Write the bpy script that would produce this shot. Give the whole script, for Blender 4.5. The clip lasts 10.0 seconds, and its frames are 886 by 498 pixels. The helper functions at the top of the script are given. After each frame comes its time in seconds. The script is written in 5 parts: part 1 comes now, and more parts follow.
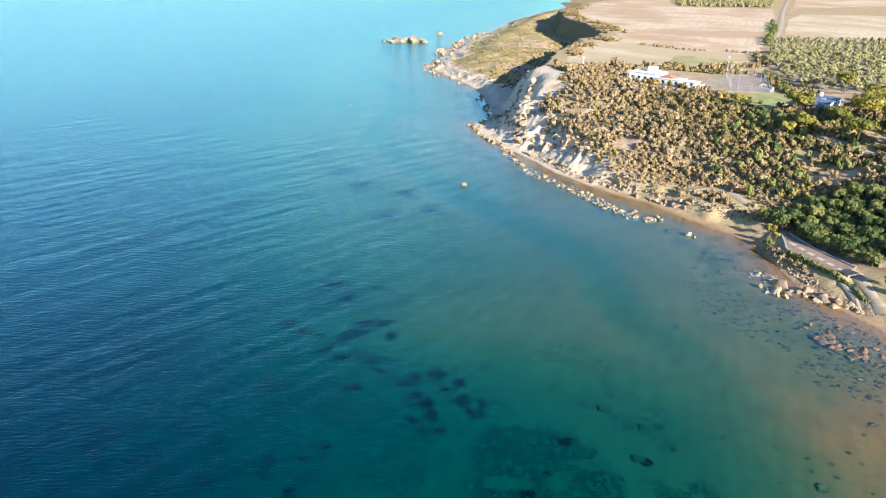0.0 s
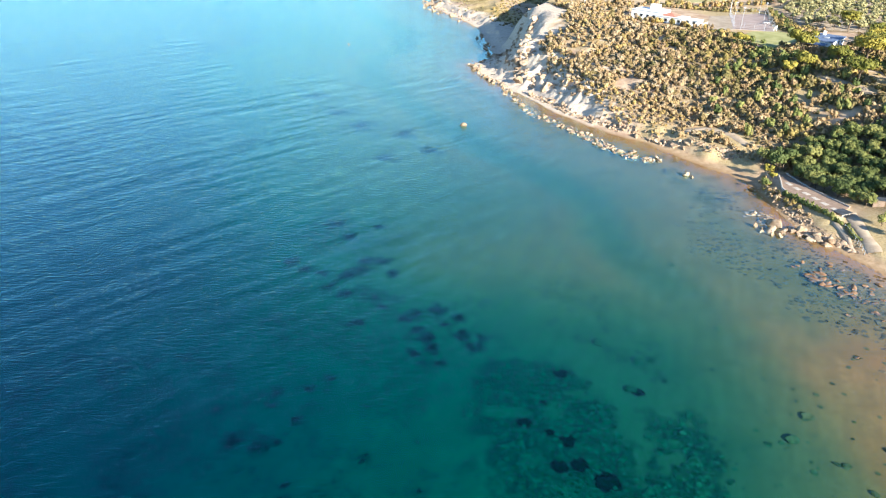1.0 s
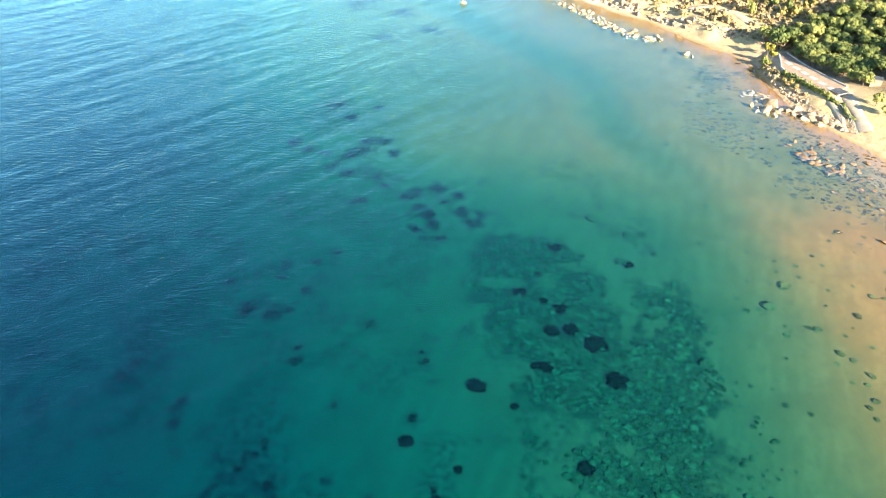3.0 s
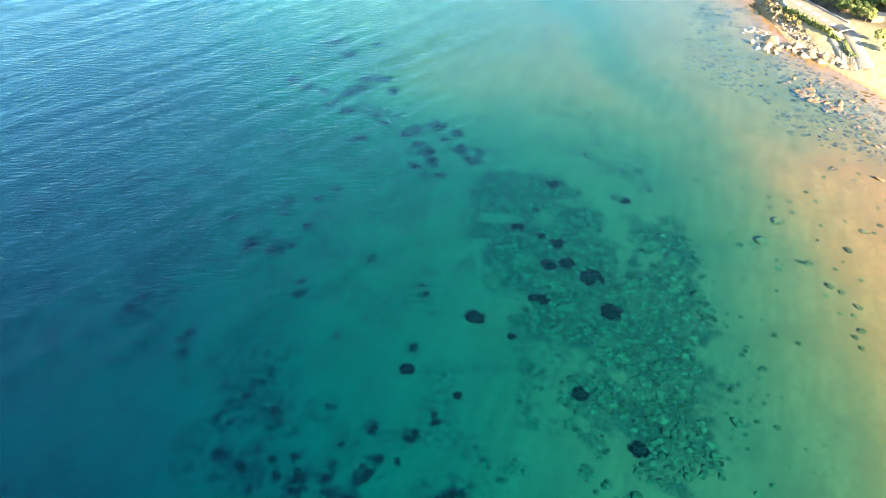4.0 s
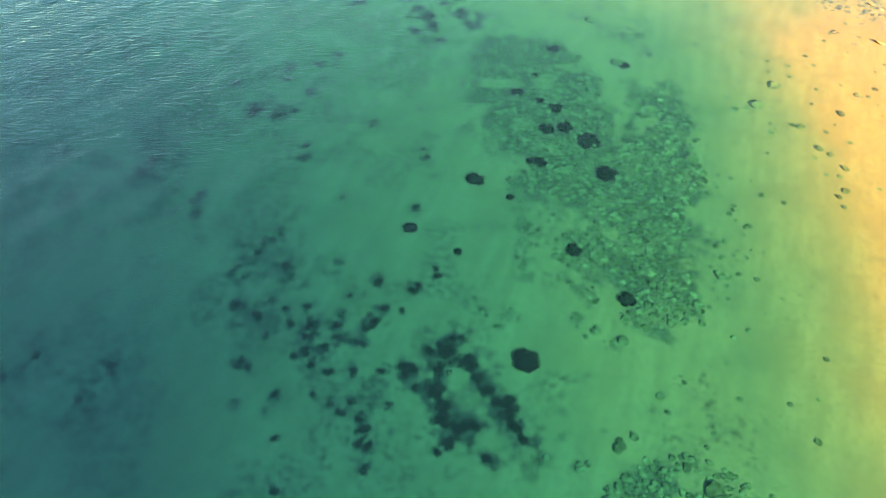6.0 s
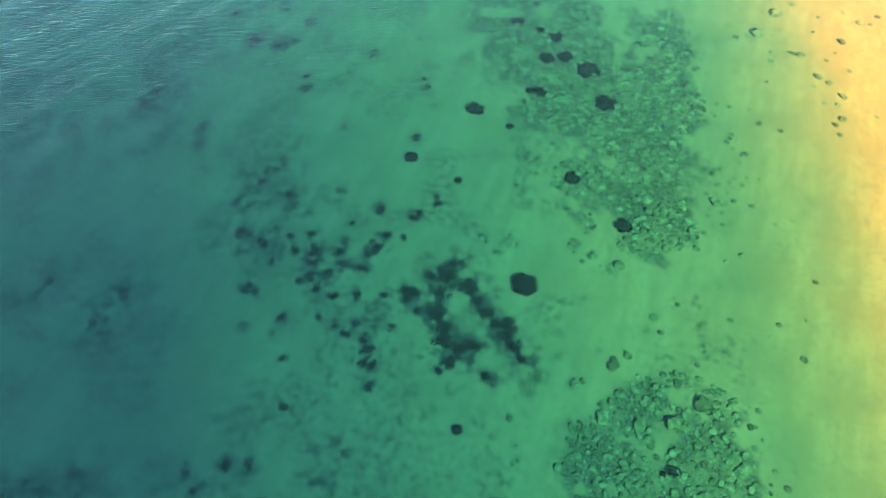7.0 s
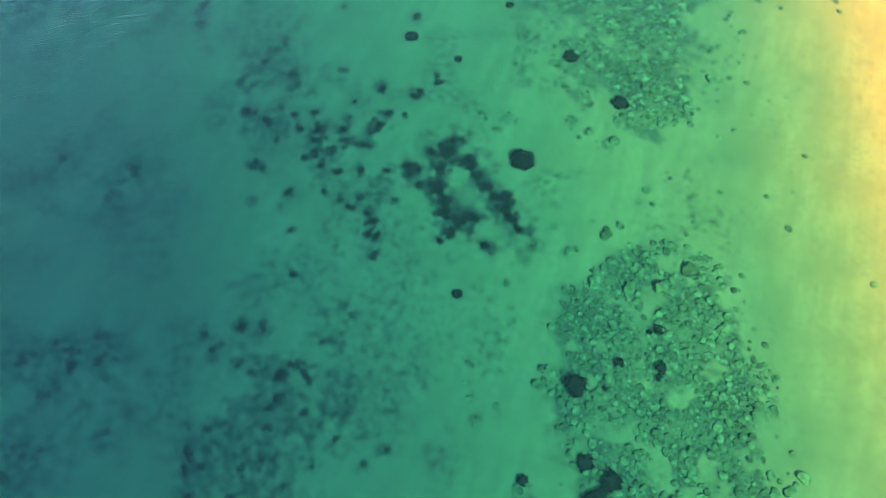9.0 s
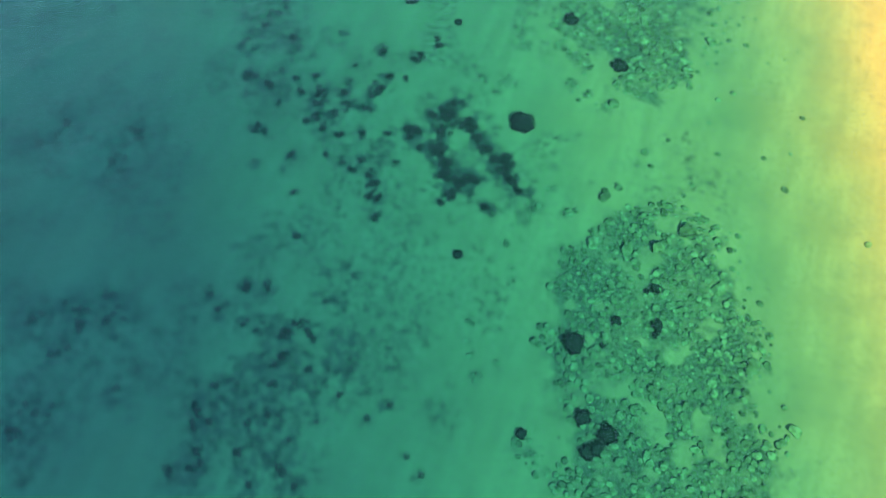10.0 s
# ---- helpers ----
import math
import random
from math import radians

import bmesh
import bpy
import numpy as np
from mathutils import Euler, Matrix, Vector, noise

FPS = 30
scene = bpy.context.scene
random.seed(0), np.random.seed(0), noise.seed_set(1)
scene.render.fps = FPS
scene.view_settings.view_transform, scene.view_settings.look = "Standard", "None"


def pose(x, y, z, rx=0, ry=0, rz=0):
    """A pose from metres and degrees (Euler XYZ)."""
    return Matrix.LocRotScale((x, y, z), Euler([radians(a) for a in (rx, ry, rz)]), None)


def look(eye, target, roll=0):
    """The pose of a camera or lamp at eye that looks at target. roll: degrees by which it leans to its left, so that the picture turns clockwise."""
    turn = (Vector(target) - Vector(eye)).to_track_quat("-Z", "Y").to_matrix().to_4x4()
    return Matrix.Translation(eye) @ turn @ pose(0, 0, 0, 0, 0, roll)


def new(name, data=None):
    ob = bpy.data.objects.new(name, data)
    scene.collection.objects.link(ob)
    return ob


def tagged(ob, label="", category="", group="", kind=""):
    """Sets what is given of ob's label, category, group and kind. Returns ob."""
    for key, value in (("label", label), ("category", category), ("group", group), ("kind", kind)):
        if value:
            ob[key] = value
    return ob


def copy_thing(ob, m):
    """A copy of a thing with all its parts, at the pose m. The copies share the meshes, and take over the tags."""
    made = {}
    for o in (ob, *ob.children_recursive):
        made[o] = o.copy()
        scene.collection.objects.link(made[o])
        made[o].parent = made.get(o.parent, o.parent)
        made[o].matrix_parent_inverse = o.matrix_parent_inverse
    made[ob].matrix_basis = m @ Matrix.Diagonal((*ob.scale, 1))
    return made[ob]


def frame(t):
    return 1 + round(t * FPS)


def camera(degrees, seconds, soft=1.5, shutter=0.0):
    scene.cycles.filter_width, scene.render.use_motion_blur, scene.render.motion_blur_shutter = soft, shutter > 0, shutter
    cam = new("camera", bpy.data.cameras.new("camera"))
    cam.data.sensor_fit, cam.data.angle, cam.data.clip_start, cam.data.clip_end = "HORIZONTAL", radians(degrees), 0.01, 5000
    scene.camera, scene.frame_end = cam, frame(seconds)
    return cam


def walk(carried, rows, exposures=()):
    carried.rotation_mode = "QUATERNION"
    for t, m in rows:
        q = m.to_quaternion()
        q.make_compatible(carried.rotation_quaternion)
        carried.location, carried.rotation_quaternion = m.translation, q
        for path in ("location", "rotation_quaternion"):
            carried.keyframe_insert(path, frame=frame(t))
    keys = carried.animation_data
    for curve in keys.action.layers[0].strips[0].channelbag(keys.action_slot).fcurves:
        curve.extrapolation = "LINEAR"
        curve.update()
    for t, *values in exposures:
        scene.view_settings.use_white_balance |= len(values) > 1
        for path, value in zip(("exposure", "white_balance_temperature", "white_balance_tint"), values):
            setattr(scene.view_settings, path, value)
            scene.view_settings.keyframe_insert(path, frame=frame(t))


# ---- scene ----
# A sea drone over a bay: it backs off slowly and tilts down from the coast to the reef.
cam = camera(61.49, 10.0, 1.15)
# seconds, x, y, z, pitch, roll, yaw
PATH = [
    (0, -0.00, -0.00, 70.00, -21.60, 2.25, -0.00),
    (0.5, -0.05, -1.51, 70.29, -23.81, 2.33, -0.12),
    (1, -0.14, -2.80, 70.52, -26.05, 2.35, -0.24),
    (1.5, -0.20, -4.15, 70.85, -28.24, 2.36, -0.38),
    (2, -0.21, -5.36, 71.28, -30.46, 2.37, -0.49),
    (3.5, -0.25, -9.12, 72.00, -36.98, 2.48, -0.86),
    (4, -0.32, -10.30, 72.13, -39.17, 2.55, -1.05),
    (4.5, -0.33, -11.49, 72.51, -41.47, 2.61, -1.18),
    (5, -0.37, -12.44, 72.86, -43.85, 2.63, -1.34),
    (5.5, -0.40, -13.56, 73.12, -46.23, 2.72, -1.48),
    (7, -0.30, -17.46, 74.04, -53.19, 2.68, -1.79),
    (7.5, -0.25, -18.77, 74.18, -55.48, 2.73, -1.90),
    (8, -0.20, -20.12, 74.35, -57.85, 2.74, -2.02),
    (8.5, -0.16, -21.29, 74.68, -59.42, 2.76, -2.12),
    (9, -0.18, -22.46, 75.06, -60.59, 2.74, -2.18),
    (9.5, -0.17, -23.35, 75.43, -61.75, 2.75, -2.22),
    (10, -0.19, -24.14, 75.71, -62.82, 2.72, -2.28),
]
# seconds, stops, kelvin, tint
EXPOSURES = [
    (0.0, 1.1, 5500, 5), (1.0, 1.42, 5600, 5), (2.0, 1.82, 6050, 4), (3.5, 2.42, 6500, 2), (4.4, 2.65, 6650, 0),
    (5.0, 2.9, 12800, 2), (5.4, 2.98, 14500, 4), (7.0, 3.22, 13500, -1), (10.0, 3.36, 12600, -5),
]
walk(cam, [(t, pose(x, y, z, 90 + p, 0, w) @ pose(0, 0, 0, 0, 0, r)) for t, x, y, z, p, r, w in PATH], EXPOSURES)

# ---------------------------------------------------------------- world and sun
SUN_FROM = Vector((0.57, -0.82, 0.0)).normalized()
SUN_UP = 21.0
world = bpy.data.worlds.new("sky")
scene.world = world
world.use_nodes = True
wn = world.node_tree.nodes
sky = wn.new("ShaderNodeTexSky")
sky.sky_type, sky.sun_disc = "NISHITA", False
sky.dust_density, sky.ozone_density = 0.2, 4.0
sky.sun_elevation = radians(SUN_UP)
sky.sun_rotation = math.atan2(SUN_FROM.x, SUN_FROM.y)
world.node_tree.links.new(sky.outputs[0], wn["Background"].inputs[0])
wn["Background"].inputs[1].default_value = 0.10
lamp = bpy.data.lights.new("sun", "SUN")
lamp.energy, lamp.angle, lamp.color = 6.2, radians(0.6), (1.0, 0.86, 0.68)
up = Vector((SUN_FROM.x * math.cos(radians(SUN_UP)), SUN_FROM.y * math.cos(radians(SUN_UP)), math.sin(radians(SUN_UP))))
new("sun", lamp).matrix_world = look(up * 300, (0, 0, 0))

# ---------------------------------------------------------------- plan: coast, depth, height
RNG = np.random.RandomState(7)
TABLE = np.random.RandomState(3).rand(256, 256)


def grain(x, y, size, seed=0):
    """Smooth noise 0 to 1 in the plan, with lumps about that many metres wide."""
    u, v = np.asarray(x, float) / size + 17.3 * seed, np.asarray(y, float) / size + 9.1 * seed
    i, j = np.floor(u).astype(int), np.floor(v).astype(int)
    a, b = u - i, v - j
    a, b = a * a * (3 - 2 * a), b * b * (3 - 2 * b)
    g = lambda p, q: TABLE[p % 256, q % 256]
    return (g(i, j) * (1 - a) + g(i + 1, j) * a) * (1 - b) + (g(i, j + 1) * (1 - a) + g(i + 1, j + 1) * a) * b


def fbm(x, y, size, seed=0, octaves=4):
    s, w, total = 0, 1.0, 0
    for k in range(octaves):
        s, total = s + w * grain(x, y, size / 2 ** k, seed + k), total + w
        w *= 0.5
    return s / total


def ramp(a, b, v):
    u = np.clip((np.asarray(v, float) - a) / (b - a), 0, 1)
    return u * u * (3 - 2 * u)


def inside(x, y, poly):
    """Signed distance to a closed outline, positive inside."""
    x, y = np.asarray(x, float), np.asarray(y, float)
    d, odd = np.full(x.shape, 1e9), np.zeros(x.shape, bool)
    for (ax, ay), (bx, by) in zip(poly, poly[1:] + poly[:1]):
        ex, ey = bx - ax, by - ay
        t = np.clip(((x - ax) * ex + (y - ay) * ey) / (ex * ex + ey * ey), 0, 1)
        d = np.minimum(d, np.hypot(x - ax - t * ex, y - ay - t * ey))
        if ey:
            odd ^= ((ay > y) != (by > y)) & (x < ex * (y - ay) / ey + ax)
    return np.where(odd, d, -d)


COAST = [(400, -5000), (130, -900), (108, -200), (97, -40), (97, 30), (101, 80), (99, 118), (93, 139), (89, 148), (85, 158),
         (84, 174), (84, 186), (81, 197), (76, 204), (67, 215), (59, 226), (49, 238), (41, 250), (34, 266), (25, 283),
         (14, 307), (11, 327), (20, 342), (23, 352), (21, 370), (17, 408), (12, 433), (4, 445), (-9, 476), (-14, 514),
         (1, 547), (-5, 578), (6, 638), (20, 690), (40, 760), (68, 890), (110, 1030), (160, 1150), (420, 2300), (1500, 5000),
         (5000, 5000), (5000, -5000)]
PLATEAU = [(5000, 4900), (1600, 4900), (470, 2300), (250, 1160), (171, 988), (144, 914), (112, 801), (102, 720), (106, 677), (109, 623),
           (109, 576), (99, 528), (85, 512), (65, 448), (53, 406), (42, 356), (44, 335), (70, 310), (100, 292), (118, 264), (170, 215), (300, 150), (5000, 100)]
TERRACE = [(91.7, 190.8), (90.1, 185), (88.6, 180.5), (88.6, 176.5), (90.3, 171.5), (92.5, 167.2), (93.8, 163.2), (100.6, 168.4), (98.4, 174), (95.9, 181), (94.2, 191.5)]
TOP = 21.0


def shore(x, y):
    wob = (fbm(x, y, 14, 2) - 0.5) * 5 * ramp(150, 220, y) + (fbm(x, y, 40, 5) - 0.5) * 10 * ramp(330, 420, y)
    return inside(x, y, COAST) + wob


def height(x, y):
    """Ground height; below the sea it is the bed."""
    x, y = np.asarray(x, float), np.asarray(y, float)
    sd = shore(x, y)
    out = -sd * (1 + 0.05 * ramp(170, 240, y) + 0.22 * ramp(80, 0, y) * ramp(30, 0, x) + 0.1 * ramp(-12, -50, x) * ramp(130, 60, y))
    bed = np.interp(out, [0, 6, 25, 38, 50, 60, 80, 110, 160, 300, 1000], [0, .06, .16, .34, 1.0, 1.5, 1.95, 2.7, 4.8, 6.5, 9])
    bed = bed + (0.12 * ramp(2, 8, out) + 0.26 * ramp(4, 18, out)) * ramp(98, 138, y)
    bed = bed * (1 - 0.55 * ramp(98, 140, y) * ramp(42, 58, out) * ramp(150, 85, out))
    bed = bed * (0.9 + 0.2 * fbm(x, y, 30, 11)) + 0.15 * (fbm(x, y, 6, 12, 3) - 0.5) * ramp(0, 20, out)
    cliff = 1.2 + 2.2 * ramp(190, 215, y) * ramp(300, 240, y) + 11 * ramp(225, 300, y) * ramp(375, 350, y) + 1.5 * ramp(365, 385, y)
    rise = np.where(y < 370, 19 - cliff, 3.5 + 2 * ramp(430, 560, y))
    wide = 10 + 15 * ramp(240, 285, y) * ramp(372, 355, y)
    low = 0.05 * np.clip(sd, 0, 6) + cliff * ramp(3, wide, sd + 6 * (fbm(x, y, 6, 20) - 0.5)) + rise * ramp(8, 75 - 38 * ramp(372, 395, y), sd)
    low += (fbm(x, y, 9, 21) - 0.5) * 2.5 * ramp(6, 14, sd) * ramp(200, 250, y)
    low += (fbm(x, y, 4.5, 26, 3) - 0.5) * 3.5 * ramp(2, 8, sd) * ramp(28, 16, sd) * ramp(255, 290, y) * ramp(352, 335, y)
    low += (fbm(x, y, 3.4, 28, 3) - 0.5) * 1.6 * ramp(3, 8, sd) * ramp(32, 20, sd) * ramp(250, 280, y) * ramp(356, 340, y)
    low = np.maximum(low, 2.4 * ramp(-6.5, 0.3, inside(x, y, TERRACE)))
    p = inside(x, y, PLATEAU) + (fbm(x, y, 22, 23) - 0.5) * 12 * ramp(280, 340, y)
    w = ramp(-16 + 7 * ramp(372, 400, y), 1, p)
    low = low * (1 - 0.55 * ramp(-40, -12, p) * ramp(362, 385, y)) + 1.2 * (fbm(x, y, 18, 27) - 0.5) * ramp(385, 410, y) * ramp(12, 25, sd)
    land = low * (1 - w) + TOP * w
    land += (fbm(x, y, 5, 24, 3) - 0.5) * 2.0 * ramp(0.05, 0.5, w) * ramp(0.99, 0.6, w) * ramp(350, 370, y)
    return np.where(sd > 0, np.minimum(land, 0.02 + sd * 1.6), -bed)


# ---------------------------------------------------------------- materials
def nodes(name):
    m = bpy.data.materials.new(name)
    m.use_nodes = True
    return m, m.node_tree.nodes, m.node_tree.links


def put(n, kind, **values):
    made = n.new(kind)
    for key, value in values.items():
        made.inputs[key.replace("_", " ")].default_value = value
    return made


def mixer(n, l, fac, a, b, blend="MIX"):
    m = n.new("ShaderNodeMix")
    m.data_type, m.blend_type = "RGBA", blend
    for socket, v in ((m.inputs[0], fac), (m.inputs[6], a), (m.inputs[7], b)):
        if isinstance(v, bpy.types.NodeSocket):
            l.new(v, socket)
        else:
            socket.default_value = v if isinstance(v, (int, float)) else (*v, 1)
    return m.outputs[2]


def calc(n, l, op, *args, clamp=False):
    m = n.new("ShaderNodeMath")
    m.operation, m.use_clamp = op, clamp
    for socket, v in zip(m.inputs, args):
        if isinstance(v, bpy.types.NodeSocket):
            l.new(v, socket)
        else:
            socket.default_value = v
    return m.outputs[0]


def spread(n, l, value, lo, hi):
    m = n.new("ShaderNodeMapRange")
    m.interpolation_type = "SMOOTHSTEP"
    l.new(value, m.inputs[0])
    m.inputs[1].default_value, m.inputs[2].default_value = lo, hi
    return m.outputs[0]


def noisy(n, l, scale, detail=4.0, rough=0.55, vector=None, stretch=None, turn=0.0):
    if vector is None:
        vector = n.new("ShaderNodeNewGeometry").outputs["Position"]
    if stretch:
        mp = n.new("ShaderNodeMapping")
        mp.vector_type = "TEXTURE"
        mp.inputs["Rotation"].default_value[2] = radians(turn)
        mp.inputs["Scale"].default_value = [1 / v for v in stretch]
        l.new(vector, mp.inputs[0])
        vector = mp.outputs[0]
    t = put(n, "ShaderNodeTexNoise", Scale=scale, Detail=detail, Roughness=rough)
    l.new(vector, t.inputs["Vector"])
    return t.outputs[0]


def attribute(n, name):
    a = n.new("ShaderNodeAttribute")
    a.attribute_name = name
    return a.outputs["Fac"]


# Depth tint painted into underwater colours: red light lost, the water's blue added.
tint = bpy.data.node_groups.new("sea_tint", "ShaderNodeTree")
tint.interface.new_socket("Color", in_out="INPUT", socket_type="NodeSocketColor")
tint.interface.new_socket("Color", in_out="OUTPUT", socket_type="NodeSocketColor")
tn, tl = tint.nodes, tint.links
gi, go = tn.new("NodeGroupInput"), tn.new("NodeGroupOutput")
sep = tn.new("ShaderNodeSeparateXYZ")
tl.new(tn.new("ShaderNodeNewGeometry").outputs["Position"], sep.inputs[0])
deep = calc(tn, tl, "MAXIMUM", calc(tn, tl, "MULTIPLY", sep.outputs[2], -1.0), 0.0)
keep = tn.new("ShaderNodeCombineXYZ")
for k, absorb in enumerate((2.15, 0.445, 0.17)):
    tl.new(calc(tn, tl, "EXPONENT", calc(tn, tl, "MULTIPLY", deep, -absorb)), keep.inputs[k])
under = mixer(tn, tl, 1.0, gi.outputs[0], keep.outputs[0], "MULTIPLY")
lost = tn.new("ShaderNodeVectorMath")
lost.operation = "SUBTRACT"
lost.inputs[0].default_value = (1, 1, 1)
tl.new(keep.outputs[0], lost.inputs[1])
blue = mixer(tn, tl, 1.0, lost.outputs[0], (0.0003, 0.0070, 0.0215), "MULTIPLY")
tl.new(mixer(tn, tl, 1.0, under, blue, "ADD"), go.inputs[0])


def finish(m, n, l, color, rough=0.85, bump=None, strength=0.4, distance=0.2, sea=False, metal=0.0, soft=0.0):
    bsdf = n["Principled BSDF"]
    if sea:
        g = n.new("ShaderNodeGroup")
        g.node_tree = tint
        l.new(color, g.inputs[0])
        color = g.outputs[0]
    if isinstance(color, bpy.types.NodeSocket):
        l.new(color, bsdf.inputs["Base Color"])
    else:
        bsdf.inputs["Base Color"].default_value = (*color, 1)
    bsdf.inputs["Roughness"].default_value = rough
    bsdf.inputs["Metallic"].default_value = metal
    bsdf.inputs["Specular IOR Level"].default_value = 0.0 if sea else 0.2
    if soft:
        # normals bent upward to flatten shading, standing in for scattered underwater light
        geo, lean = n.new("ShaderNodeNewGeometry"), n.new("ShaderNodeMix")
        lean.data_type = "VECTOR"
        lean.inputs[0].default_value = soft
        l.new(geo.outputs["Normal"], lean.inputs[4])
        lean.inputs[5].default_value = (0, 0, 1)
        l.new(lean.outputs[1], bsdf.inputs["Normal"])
    elif bump is not None:
        b = put(n, "ShaderNodeBump", Strength=strength, Distance=distance)
        l.new(bump, b.inputs["Height"])
        l.new(b.outputs[0], bsdf.inputs["Normal"])
    return m


def mat_ground():
    m, n, l = nodes("ground")
    big, mid, fine = noisy(n, l, 0.03, 5), noisy(n, l, 0.25, 5), noisy(n, l, 2.5, 4)
    soil = mixer(n, l, spread(n, l, mid, 0.35, 0.65), (0.38, 0.25, 0.16), (0.50, 0.37, 0.25))
    grass = mixer(n, l, spread(n, l, fine, 0.3, 0.7), (0.36, 0.26, 0.12), (0.47, 0.36, 0.20))
    land = mixer(n, l, spread(n, l, big, 0.42, 0.58), soil, grass)
    litter = mixer(n, l, spread(n, l, fine, 0.3, 0.7), (0.16, 0.12, 0.068), (0.30, 0.22, 0.13))
    land = mixer(n, l, attribute(n, "litter"), land, litter)
    dry = mixer(n, l, spread(n, l, mid, 0.3, 0.7), (0.25, 0.185, 0.075), (0.46, 0.34, 0.16))
    land = mixer(n, l, attribute(n, "heath"), land, dry)
    # pale limestone shows where the ground is steep
    geo = n.new("ShaderNodeNewGeometry")
    sp = n.new("ShaderNodeSeparateXYZ")
    l.new(geo.outputs["True Normal"], sp.inputs[0])
    north = n.new("ShaderNodeSeparateXYZ")
    l.new(geo.outputs["Position"], north.inputs[0])
    steep = calc(n, l, "MAXIMUM", attribute(n, "rocky"), calc(n, l, "MULTIPLY", spread(n, l, north.outputs[1], 228.0, 262.0), spread(n, l, calc(n, l, "ADD", sp.outputs[2], calc(n, l, "MULTIPLY", mid, 0.35)), 1.09, 0.96)))
    rock = mixer(n, l, spread(n, l, fine, 0.3, 0.7), (0.50, 0.385, 0.28), (0.70, 0.57, 0.43))
    rock = mixer(n, l, spread(n, l, noisy(n, l, 0.5, 5), 0.55, 0.75), rock, (0.30, 0.24, 0.16))
    # steep headland ground painted darker, for its shade and the scrub on it
    rock = mixer(n, l, attribute(n, "shaded_scarp"), rock, mixer(n, l, spread(n, l, fine, 0.3, 0.7), (0.13, 0.11, 0.06), (0.26, 0.22, 0.13)))
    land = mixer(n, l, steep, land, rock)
    sand = mixer(n, l, spread(n, l, noisy(n, l, 0.6, 4), 0.3, 0.7), (0.35, 0.235, 0.13), (0.45, 0.315, 0.19))
    land = mixer(n, l, attribute(n, "sand"), land, sand)
    land = mixer(n, l, attribute(n, "wet"), land, (0.30, 0.19, 0.10))
    # rippled bed sand with painted streaks for caustic light, weed and algae over stone
    ripple = noisy(n, l, 1.0, 3, 0.5, None, (0.10, 0.6, 1), 70)
    bed = mixer(n, l, spread(n, l, ripple, 0.3, 0.7), (0.300, 0.140, 0.045), (0.362, 0.168, 0.055))
    bed = mixer(n, l, spread(n, l, noisy(n, l, 0.09, 6, 0.6), 0.46, 0.66), bed, (0.280, 0.133, 0.043))
    bed = mixer(n, l, calc(n, l, "MULTIPLY", spread(n, l, noisy(n, l, 0.45, 5, 0.65), 0.48, 0.68), 0.3), bed, (0.18, 0.105, 0.042))
    bed = mixer(n, l, calc(n, l, "MULTIPLY", spread(n, l, noisy(n, l, 1.6, 4, 0.6), 0.46, 0.66), 0.4), bed, (0.235, 0.112, 0.038))
    bed = mixer(n, l, attribute(n, "brown"), bed, (0.34, 0.20, 0.10))
    # algae turf, darkened as well for the shade in gaps between stones
    algae = mixer(n, l, spread(n, l, fine, 0.35, 0.65), (0.046, 0.045, 0.017), (0.118, 0.096, 0.037))
    patchy = calc(n, l, "SUBTRACT", noisy(n, l, 0.9, 4, 0.6), 0.5)
    turf = spread(n, l, calc(n, l, "MULTIPLY_ADD", patchy, 0.9, attribute(n, "reef")), 0.15, 0.85)
    bed = mixer(n, l, turf, bed, algae)
    weed = mixer(n, l, spread(n, l, noisy(n, l, 0.7, 4), 0.35, 0.65), (0.018, 0.024, 0.011), (0.055, 0.055, 0.026))
    tufts = calc(n, l, "SUBTRACT", noisy(n, l, 1.1, 4, 0.62), 0.5)
    dense = spread(n, l, calc(n, l, "MULTIPLY_ADD", tufts, 1.9, attribute(n, "weed")), 0.12, 1.05)
    bed = mixer(n, l, dense, bed, weed)
    color = mixer(n, l, attribute(n, "bed"), land, bed)
    relief = calc(n, l, "ADD", mid, calc(n, l, "MULTIPLY", fine, 0.35))
    relief = calc(n, l, "MULTIPLY", relief, calc(n, l, "MULTIPLY_ADD", attribute(n, "bed"), -0.85, 1.0))
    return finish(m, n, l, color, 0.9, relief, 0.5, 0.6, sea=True)


